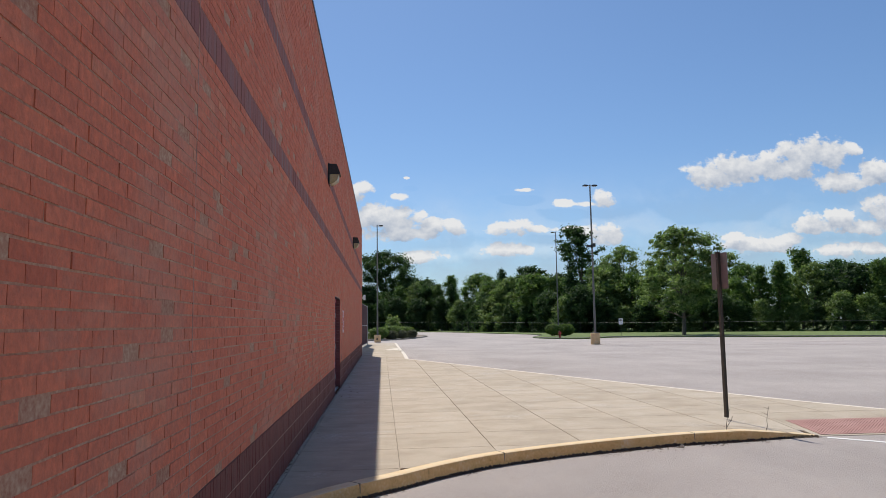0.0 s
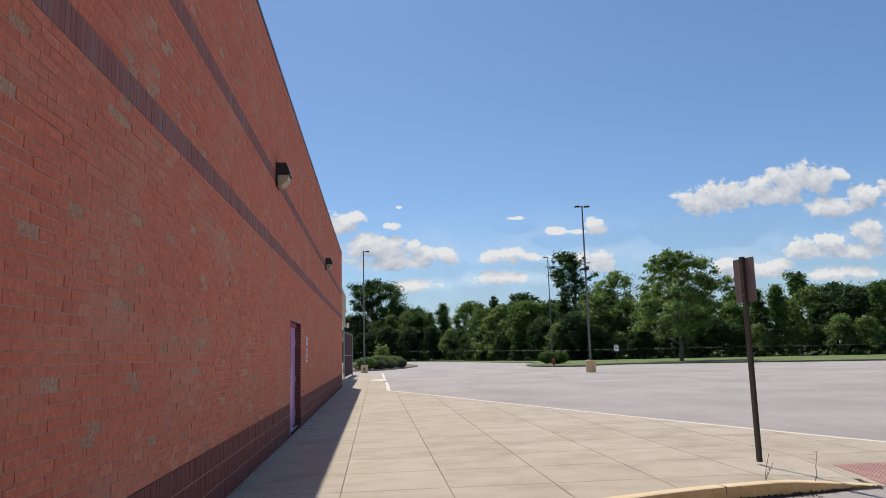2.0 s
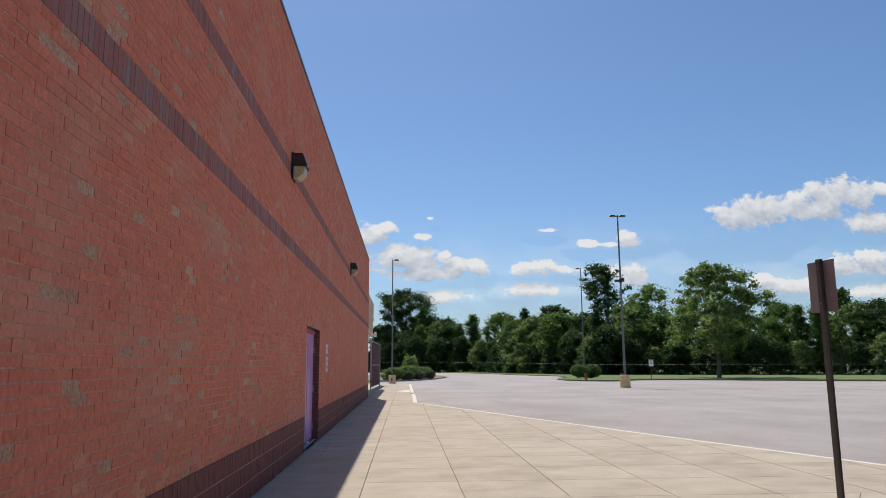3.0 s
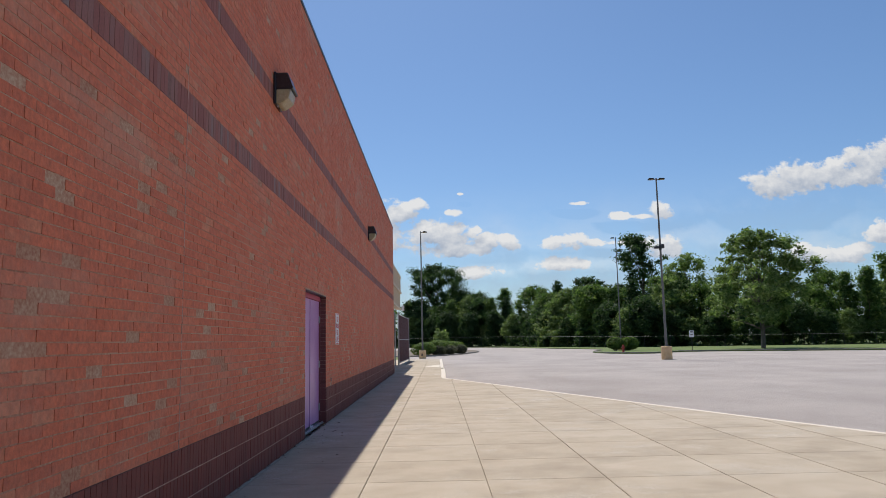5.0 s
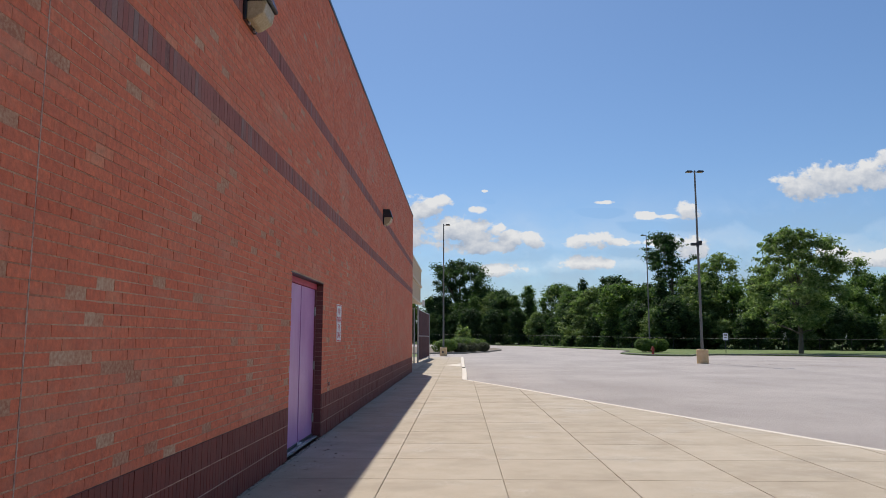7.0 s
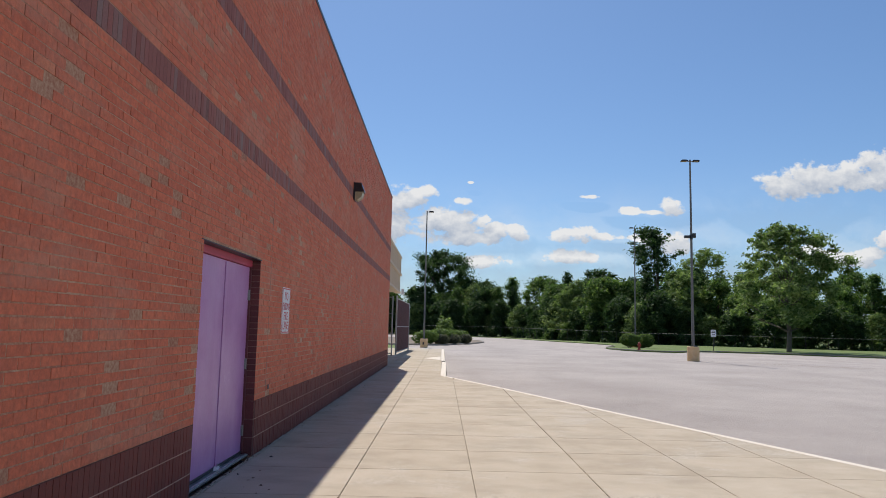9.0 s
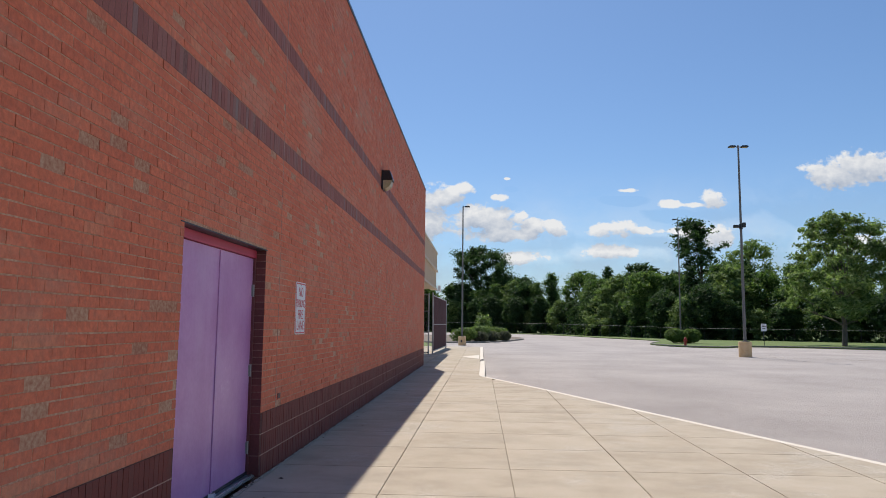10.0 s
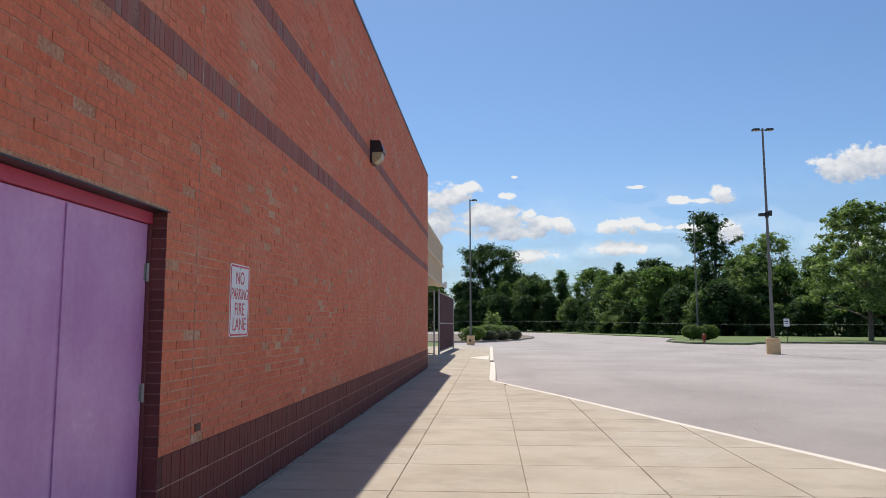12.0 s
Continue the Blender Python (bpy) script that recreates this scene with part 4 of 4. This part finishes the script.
FENCE = [(-34, 176, 2.0), (-10, 171, 2.0), (13.5, 153, 1.9), (22.0, 119, 1.6), (27, 107, 1.4), (42, 99, 1.3), (62, 87, 1.2), (96, 66, 1.1)]
FENCE = FENCE[::-1]
def behind(s, back):
    """A place s (0 to 1) along the fence, by length, and so far behind it."""
    runs = [(Vector(a[:2]), Vector(b[:2])) for a, b in zip(FENCE, FENCE[1:])]
    left = s * sum((b - a).length for a, b in runs)
    for a, b in runs:
        if left <= (b - a).length:
            break
        left -= (b - a).length
    d = (b - a).normalized()
    p = a + d * left
    return p.x + d.y * back, p.y - d.x * back


KINDS = [
    tree("round", 1, 9.0, 3.2, 0.3, 15000, 0.21, "leaf", 0.16, "leafy green deciduous tree in a dense tree line"),
    tree("shrub", 2, 7.5, 3.4, 0.1, 15000, 0.21, "leaf_dark", 0.12, "dark green bushy tree, leafy down to the ground"),
    tree("tall", 3, 10.5, 3.0, 0.5, 14000, 0.21, "leaf", 0.17, "tall narrow green tree in a dense tree line"),
    tree("shrub", 4, 6.0, 3.0, 0.0, 13000, 0.19, "leaf_pale", 0.10, "light green overgrown shrub at the wood's edge"),
    tree("round", 5, 9.6, 4.0, 0.3, 17000, 0.22, "leaf_dark", 0.18, "broad dark green tree in a dense tree line"),
    tree("tall", 6, 11.5, 2.6, 0.4, 13000, 0.21, "leaf_dark", 0.17, "slim dark green tree with a pointed top"),
    tree("open", 7, 10.0, 3.2, 1.0, 13000, 0.20, "leaf_pale", 0.15, "airy light green tree with a ragged crown"),
]
g = np.random.default_rng(3)
FULL = [9.0, 7.5, 10.5, 6.0, 9.6, 11.5, 10.0]
spots = []
for count, back, loose, choice, lo, hi in ((50, 6.5, 1.8, [0, 0, 1, 2, 3, 4, 5, 6], 0.68, 1.0), (28, 12.5, 2.0, [0, 2, 4, 5], 0.78, 1.06), (58, 3.6, 0.8, [1, 1, 1, 3, 3], 0.36, 0.70)):
    for i in range(count):
        x, y = behind((i + 0.5 + g.uniform(-0.3, 0.3)) / count, back + g.uniform(-loose, loose))
        k = int(g.choice(choice))
        # the wood grows taller the farther it stands back from the road
        tall = (1.5 + 0.078 * math.hypot(x - 1, y - 4)) * g.uniform(lo, hi) * (0.86 if x < 14 else 1.0)
        spots.append((k, x, y, tall / FULL[k]))
used = set()
for k, x, y, s in spots:
    if k in used:
        put_tree(KINDS[k], x, y, -0.07, s * g.uniform(0.85, 1.05), g.uniform(0, 360), s)
    else:
        used.add(k)
        KINDS[k].matrix_world = Matrix.Translation((x, y, -0.07)) @ Matrix.Rotation(g.uniform(0, 6), 4, "Z") @ Matrix.Scale(s, 4)

big = tree("open", 11, 12.2, 6.1, 2.6, 40000, 0.17, "leaf_pale", 0.24, "spreading shade tree with pale bark on the grass", "")
big.matrix_world = Matrix.Translation((34.9, 81.0, -0.08))
t = tree("round", 12, 19.9, 9.6, 1.5, 56000, 0.26, "leaf_dark", 0.4, "large round-crowned dark green tree", "")
t.matrix_world = Matrix.Translation((2.0, 180, -0.07))
t = tree("open", 13, 20.6, 5.2, 4.5, 17000, 0.26, "leaf_dark", 0.35, "tall ragged tree that rises over the tree line", "")
t.matrix_world = Matrix.Translation((40.6, 141, 0))
t = tree("open", 14, 14.2, 4.8, 2.0, 14000, 0.22, "leaf_pale", 0.3, "airy light green tree behind the tree line", "")
t.matrix_world = Matrix.Translation((41.0, 118, 0))
t = tree("tall", 15, 12.5, 4.4, 2.0, 13000, 0.26, "leaf", 0.3, "airy green tree above the tree line", "")
t.matrix_world = Matrix.Translation((66.5, 109, 0))
t = tree("conifer", 16, 12.5, 2.6, 1.0, 7000, 0.26, "leaf_dark", 0.25, "dark blue-green conifer behind the tree line", "")
t.matrix_world = Matrix.Translation((12.0, 176, 0))

# ---- far fence ----
fence = thing("chain_link_fence", "low chain-link fence with a pale top rail before the trees", "fence")
cuts = []
for (a, b) in zip(FENCE, FENCE[1:]):
    va, vb = Vector(a), Vector(b)
    n = max(2, int((vb - va).length / 3.0))
    cuts += [va.lerp(vb, k / n) for k in range(n)]
cuts.append(Vector(FENCE[-1]))
for p, q in zip(cuts, cuts[1:]):
    part("top_rail", tube(p, q, 0.017, sides=6), "pole", fence)
for p in cuts:
    o = part("post", tube((p.x, p.y, -0.1), (p.x, p.y, p.z + 0.03), 0.03, sides=6), "dark_metal", fence)


# ---- bushes, hydrant, lot sign ----
def bush(name, x, y, z, rx, ry, h, count, size, leaf, seed, label, group=""):
    g = np.random.default_rng(seed)
    blobs = []
    for i in range(9):
        a = g.uniform(0, 6.28)
        f = g.uniform(0.0, 0.55)
        blobs.append(((math.cos(a) * rx * f, math.sin(a) * ry * f, h * g.uniform(0.42, 0.58)), (rx * g.uniform(0.45, 0.6), ry * g.uniform(0.45, 0.6), h * g.uniform(0.38, 0.46))))
    e = thing(name, label, "bush", (x, y, z), group)
    bm = bmesh.new()
    for i in range(6):
        a = i * 1.05
        limb(bm, (0, 0, -0.1), (math.cos(a) * rx * 0.5, math.sin(a) * ry * 0.5, h * 0.7), 0.03, 0.01, 5, 0.05, g)
    part("stem", bm, "bark", e)
    part("foliage", leaf_mesh(blobs, count, size, seed, 0.9, 0.8, 0.35), leaf, e)
    return e


bush("clipped_bush", 20.9, 85.2, -0.08, 1.5, 1.2, 1.42, 16000, 0.075, "leaf_bush", 21, "rounded clipped green bush on the grass island", "island bushes")
bush("clipped_bush", 22.55, 85.9, -0.08, 1.1, 1.0, 1.45, 11000, 0.075, "leaf_bush", 22, "rounded clipped green bush on the grass island", "island bushes")
bush("clipped_bush", 0.5, 80.5, -0.05, 1.5, 1.3, 1.35, 5000, 0.10, "leaf_bush", 23, "clipped green hedge bush in the planting bed", "bed bushes")
bush("clipped_bush", 1.9, 84.0, -0.05, 1.9, 1.6, 1.55, 5000, 0.10, "leaf_bush", 24, "clipped green hedge bush in the planting bed", "bed bushes")
bush("clipped_bush", 3.5, 88.5, -0.05, 1.6, 1.6, 1.5, 5000, 0.10, "leaf_bush", 25, "clipped green hedge bush in the planting bed", "bed bushes")
bush("low_shrub", 2.0, 80.8, -0.05, 0.9, 0.8, 1.0, 2600, 0.09, "leaf_purple", 26, "low purplish shrub in the planting bed", "bed shrubs")
bush("low_shrub", 3.2, 83.5, -0.05, 0.9, 0.9, 1.05, 2600, 0.09, "leaf_purple", 27, "low purplish shrub in the planting bed", "bed shrubs")
bush("low_shrub", 4.3, 87.0, -0.05, 0.9, 0.9, 0.95, 2600, 0.09, "leaf_purple", 28, "low purplish shrub in the planting bed", "bed shrubs")
bush("sapling", 2.2, 88.0, -0.05, 1.1, 1.1, 2.7, 900, 0.2, "leaf_pale", 29, "loose light green sapling behind the hedge")

hyd = thing("fire_hydrant", "red fire hydrant standing in the grass", "hydrant", (19.72, 77.3, -0.07))
part("barrel", lathe([(0.15, 0.0), (0.15, 0.05), (0.10, 0.06), (0.10, 0.45), (0.125, 0.47), (0.125, 0.52), (0.105, 0.53)], 16), "hydrant", hyd)
part("bonnet", lathe([(0.12, 0.53), (0.115, 0.58), (0.08, 0.65), (0.03, 0.68), (0.03, 0.73)], 16), "hydrant", hyd)
for a in (0, 180):
    o = part("outlet", tube((0, 0, 0.40), (0.15 * math.cos(radians(a)), 0.0, 0.40), 0.05, sides=10), "hydrant", hyd, "side outlet with a cap")
    part("cap", tube((0.15 * math.cos(radians(a)), 0, 0.40), (0.18 * math.cos(radians(a)), 0, 0.40), 0.06, 0.045, 10), "hydrant", o)
part("outlet", tube((0, 0, 0.36), (0, -0.19, 0.36), 0.065, sides=10), "hydrant", hyd, "front outlet with a cap")

lot_sign = thing("lot_sign", "small white sign on a dark post in the grass", "sign", (26.25, 77.0, -0.07))
part("post", tube((0, 0, -0.1), (0, 0, 1.9), 0.03, sides=8), "dark_metal", lot_sign)
part("plate", box(-0.23, 0.23, -0.036, -0.03, 1.28, 1.92, 0.004), "sign_white", lot_sign)
for k, (z, w) in enumerate(((1.78, 0.30), (1.66, 0.34), (1.50, 0.26))):
    part("line", box(-w / 2, w / 2, -0.0385, -0.0365, z, z + 0.05), "dark_metal", lot_sign, "unreadable dark line of writing")

# ---- tan canopy and gate beyond the brick wall ----
CX, CY = -0.3, 53.5
canopy = thing("canopy", "tan stucco canopy fascia on the building behind", "canopy")
part("fascia_upper", box(CX - 0.3, CX, 41.495, CY, 4.45, 5.3), "tan", canopy)
part("ledge", box(CX - 0.3, CX + 0.06, 41.495, CY + 0.06, 4.33, 4.45, 0.02), "tan_light", canopy, "lighter moulded ledge")
part("fascia_lower", box(CX - 0.3, CX - 0.03, 41.495, CY - 0.03, 3.45, 4.33), "tan", canopy)
part("rim", box(CX - 0.32, CX + 0.04, 41.495, CY + 0.04, 5.3, 5.42, 0.01), "tan_light", canopy)
part("bottom_band", box(CX - 0.3, CX + 0.03, 41.495, CY + 0.03, 3.35, 3.45, 0.01), "tan_light", canopy)
part("roof_slab", box(-9.0, CX - 0.3, 41.495, CY, 4.7, 4.9), "tan_light", canopy)
part("end_fascia", box(-9.0, CX - 0.3, CY - 0.3, CY, 3.45, 5.3), "tan", canopy)
part("soffit", box(-9.0, CX - 0.3, 41.495, CY - 0.3, 3.4, 3.44), "tan_light", canopy)
part("end_light", box(CX + 0.04, CX + 0.2, CY + 0.05, CY + 0.3, 3.3, 3.62, 0.01), "sign_white", canopy, "small white box light at the corner")

GX = -0.36
gate = thing("chain_link_gate", "open chain-link gate with dark red privacy slats", "gate")
ga, gb, gh = Vector((GX, 51.6, 0)), Vector((-0.13, 60.6, 0)), 3.05
gd = (gb - ga).normalized()
for p, h in ((ga, 3.15), (gb, 3.05)):
    part("gate_post", tube(p, p + Vector((0, 0, h)), 0.045, sides=10), "steel", gate)
for z in (0.12, 1.5, gh - 0.05):
    part("rail", tube(ga + Vector((0, 0, z)), gb + Vector((0, 0, z)), 0.025, sides=8), "steel", gate)
n = 62
for i in range(n):
    p = ga.lerp(gb, (i + 0.5) / n)
    bm = box(-0.005, 0.005, -0.066, 0.066, 0.15, gh - 0.07)
    o = part("slat", bm, "slat", gate)
    o.matrix_basis = Matrix.Translation(p) @ Matrix.Rotation(-math.atan2(gd.x, gd.y), 4, "Z")
panel = thing("chain_link_fence", "chain-link fence panel of galvanised pipe and mesh", "fence")
for x in (-0.5, -3.0, -5.5, -8.0):
    part("post", tube((x, 50.5, 0), (x, 50.5, 3.05), 0.035, sides=8), "steel", panel)
for z in (0.1, 1.1, 2.15, 3.0):
    part("rail", tube((-8.0, 50.5, z), (-0.5, 50.5, z), 0.022, sides=8), "steel", panel)
bm = bmesh.new()
for i in range(-50, 100):
    for s in (1, -1):
        x0 = -8.0 + i * 0.075
        z0, z1 = 0.1, 3.0
        a, b = (x0, z0), (x0 + (z1 - z0) * 0.9 * s, z1)
        lo, hi = min(a[0], b[0]), max(a[0], b[0])
        t0, t1 = 0.0, 1.0
        dx = b[0] - a[0]
        lim = sorted(((-8.0 - a[0]) / dx, (-0.5 - a[0]) / dx))
        t0, t1 = max(0, lim[0]), min(1, lim[1])
        if t1 - t0 > 0.02:
            pa = (a[0] + dx * t0, 50.5 + 0.004 * s, z0 + (z1 - z0) * t0)
            pb = (a[0] + dx * t1, 50.5 + 0.004 * s, z0 + (z1 - z0) * t1)
            tube(pa, pb, 0.0022, sides=3, bm=bm)
tagged(part("mesh", bm, "steel", panel), kind="stuff")

# ---- dirt, weeds and litter ----
def crumbs(rows, seed, lo, hi):
    """Uneven little clods at rows of (x, y, z)."""
    g = np.random.default_rng(seed)
    verts, faces = [], []
    for x, y, z in rows:
        r = g.uniform(lo, hi)
        pts = g.normal(size=(6, 3))
        pts /= np.linalg.norm(pts, axis=1)[:, None]
        base = np.array([[1, 0, 0], [-1, 0, 0], [0, 1, 0], [0, -1, 0], [0, 0, 0.7], [0, 0, -0.5]]) + pts * 0.35
        k = len(verts)
        verts += (base * r * g.uniform(0.5, 1.3, 3) * np.array([1, 1, 0.6]) + np.array([x, y, z + r * 0.2])).tolist()
        for a, b, c in ((0, 2, 4), (2, 1, 4), (1, 3, 4), (3, 0, 4), (2, 0, 5), (1, 2, 5), (3, 1, 5), (0, 3, 5)):
            faces.append((k + a, k + b, k + c))
    me = bpy.data.meshes.new("crumbs")
    me.from_pydata(verts, [], faces)
    return me


g = np.random.default_rng(17)
outer = inset(KERB_FRONT, -0.012)
rows = []
for a, b in zip(outer, outer[1:]):
    va, vb = Vector(a), Vector(b)
    d = (vb - va).normalized()
    n = int((vb - va).length / 0.006)
    for k in range(n):
        p = va.lerp(vb, (k + g.random()) / n)
        thick = 0.025 + (0.07 if 3.75 < p.x < 6.45 else 0.0) + 0.02 * math.sin(p.x * 7)
        off = abs(g.normal()) * thick
        rows.append((p.x + d.y * off, p.y - d.x * off, ROAD))
tagged(part("kerb_dirt", crumbs(rows, 18, 0.004, 0.016), "grit"), "dark dirt and dead leaves along the foot of the kerb", "dirt", kind="stuff")
bm = bmesh.new()
last = None
for i, p in enumerate(outer):
    q = outer[min(i + 1, len(outer) - 1)] if i < len(outer) - 1 else outer[i]
    o = outer[max(i - 1, 0)]
    d = (Vector(q) - Vector(o)).normalized()
    side = Vector((d.y, -d.x))
    for k in range(10 if i < len(outer) - 1 else 1):
        c = Vector(p).lerp(Vector(q), k / 10)
        w = 0.012 + 0.03 * g.random() ** 1.5 + (0.06 * g.random() if 3.75 < c.x < 6.45 else 0.0)
        ring = [bm.verts.new((c.x + side.x * s, c.y + side.y * s, z)) for s, z in ((-0.01, ROAD + 0.012 + 0.028 * g.random()), (w * 0.45, ROAD + 0.006 + 0.012 * g.random()), (w, ROAD + 0.001))]
        if last:
            for m in range(2):
                bm.faces.new((last[m], last[m + 1], ring[m + 1], ring[m]))
        last = ring
bmesh.ops.recalc_face_normals(bm, faces=bm.faces[:])
tagged(part("kerb_grime", bm, "grit"), "black packed grime at the foot of the kerb", "dirt", kind="stuff")
tagged(part("concrete_chunk", crumbs([(5.08, 13.28, ROAD)], 3, 0.085, 0.09), "concrete_field"), "broken lump of pale concrete by the kerb", "concrete lump")
rows = [(g.uniform(0.05, 0.75), g.uniform(12, 33), 0.0) for _ in range(34)] + [(0.1 + abs(g.normal()) * 0.25, 20.4 + g.normal() * 0.8, 0.0) for _ in range(22)] + [(0.012 + abs(g.normal()) * 0.012, g.uniform(9.5, 41), 0.0) for _ in range(500)] + [(g.uniform(-0.08, 0.06), g.uniform(20.1, 21.9), 0.012) for _ in range(60)]
tagged(part("dead_leaf_litter", crumbs(rows, 19, 0.005, 0.017), "grit"), "scattered dead leaves and grit along the wall", "litter", kind="stuff")
rows = [(x, y, 0.0) for x, y in zip(g.uniform(1.2, 6.5, 60), g.uniform(14, 30, 60)) if x < 9.3 - 0.34 * (y - 15)]
tagged(part("grit_specks", crumbs(rows, 20, 0.003, 0.008), "grit"), "small dark specks of grit on the pavement", "litter", kind="stuff")


scrap = leaf_mesh([((0, 0, 0.02), (0.03, 0.05, 0.02))], 14, 0.035, 5)
tagged(part("paper_scrap", scrap, "sign_white"), "crumpled white scrap caught at the foot of the door", "litter").location = (-0.075, 21.0, 0.034)


def weed(x, y, z, stalks, seed):
    g = np.random.default_rng(seed)
    e = thing("weed", "dry thin weed growing from the kerb joint", "weed", (x, y, z), "kerb weeds")
    for k in range(stalks):
        bm = bmesh.new()
        tip = Vector((g.normal() * 0.06 + 0.10, g.normal() * 0.05, g.uniform(0.16, 0.34)))
        limb(bm, (0, 0, -0.02), tip, 0.005, 0.002, 4, 0.01, g)
        for q in range(3):
            p = tip * (0.4 + 0.25 * q)
            limb(bm, p, p + Vector((g.normal() * 0.03, g.normal() * 0.03, 0.03)), 0.003, 0.001, 4)
        part("stalk", bm, "bark", e)


weed(5.94, 13.74, -0.01, 2, 1)
weed(6.57, 13.83, -0.04, 1, 4)

# concrete flare beside the far kerb; its pale colour paints in the sunlit slope
bm = bmesh.new()
fv = [bm.verts.new(c) for c in ((1.2, 48.3, 0.004), (2.05, 46.6, 0.006), (2.05, 50.0, 0.03))]
bm.faces.new(fv)
r = bmesh.ops.extrude_face_region(bm, geom=bm.faces[:])
for v in r["geom"]:
    if isinstance(v, bmesh.types.BMVert):
        v.co.z -= 0.05
bmesh.ops.recalc_face_normals(bm, faces=bm.faces[:])
tagged(part("pavement_flare", bm, "kerb_pale"), "concrete flare beside the kerb, coloured pale for sunlight on its slope", "ramp", kind="structure")

# ---- painted lines ----
M["faded_line"] = surface("faded_line", [(0.0, (0.36, 0.33, 0.31)), (0.5, (0.44, 0.41, 0.39)), (1.0, (0.55, 0.52, 0.50))], 2, 60, 0.9, 0.2)
for n, (a, b) in enumerate((((7.43, 13.72), (9.5, 11.75)), ((8.55, 12.88), (12.6, 12.65)))):
    a, b = Vector((*a, 0)), Vector((*b, 0))
    d = (b - a).normalized()
    s = Vector((d.y, -d.x, 0)) * 0.05
    bm = prism([tuple((p)[:2]) for p in (a - s, b - s, b + s, a + s)], ROAD + 0.001, ROAD + 0.005)
    tagged(part("road_marking", bm, "white_line"), "worn white painted line on the asphalt", "road marking", kind="structure")

for a, b, w in (((17.6, 56.6), (30.0, 47.5), 0.03), ((30.0, 47.5), (44.0, 39.0), 0.025)):
    a, b = Vector((*a, 0)), Vector((*b, 0))
    d = (b - a).normalized()
    s = Vector((d.y, -d.x, 0)) * w
    tagged(part("asphalt_seam", prism([tuple((p)[:2]) for p in (a - s, b - s, b + s, a + s)], ROAD + 0.001, ROAD + 0.003), "joint"), "dark seam in the asphalt", "seam", kind="structure")
for x, y in ((20, 60), (24, 55.5), (28, 51), (32, 46.5), (36, 42)):
    a, b = Vector((x, y, 0)), Vector((x + 4.4, y + 2.9, 0))
    d = (b - a).normalized()
    s = Vector((d.y, -d.x, 0)) * 0.05
    tagged(part("stall_marking", prism([tuple((p)[:2]) for p in (a - s, b - s, b + s, a + s)], ROAD + 0.001, ROAD + 0.004), "faded_line"), "faded white stall line on the asphalt", "road marking", kind="structure")

# ---- pieces of the pavement and of the wall ----
for cell in slabs:
    part("slab", dipped(prism(cell, -0.08, 0.0, 0.004)), "concrete", pavement)


def piece(cache, name, row, material):
    x0, x1, y0, y1, z0, z1 = row
    key = (name, round(y1 - y0, 3), round(z1 - z0, 3))
    if key not in cache:
        bm = box(0, 0.06, 0, y1 - y0, 0, z1 - z0)
        edge = [e for e in bm.edges if all(v.co.x > 0.05 for v in e.verts)]
        bmesh.ops.bevel(bm, geom=edge, offset=0.0025, segments=1, affect="EDGES")
        cache[key] = mesh_of(name, bm)
        cache[key].materials.append(M[material])
    o = new(name, cache[key])
    o.parent = wall
    o.location = (x1 - 0.06, y0, z0)


cache = {}
for row in near_bricks:
    piece(cache, "brick", row, "brick")
for row in near_soldiers:
    piece(cache, "soldier_brick", row, "base_brick")
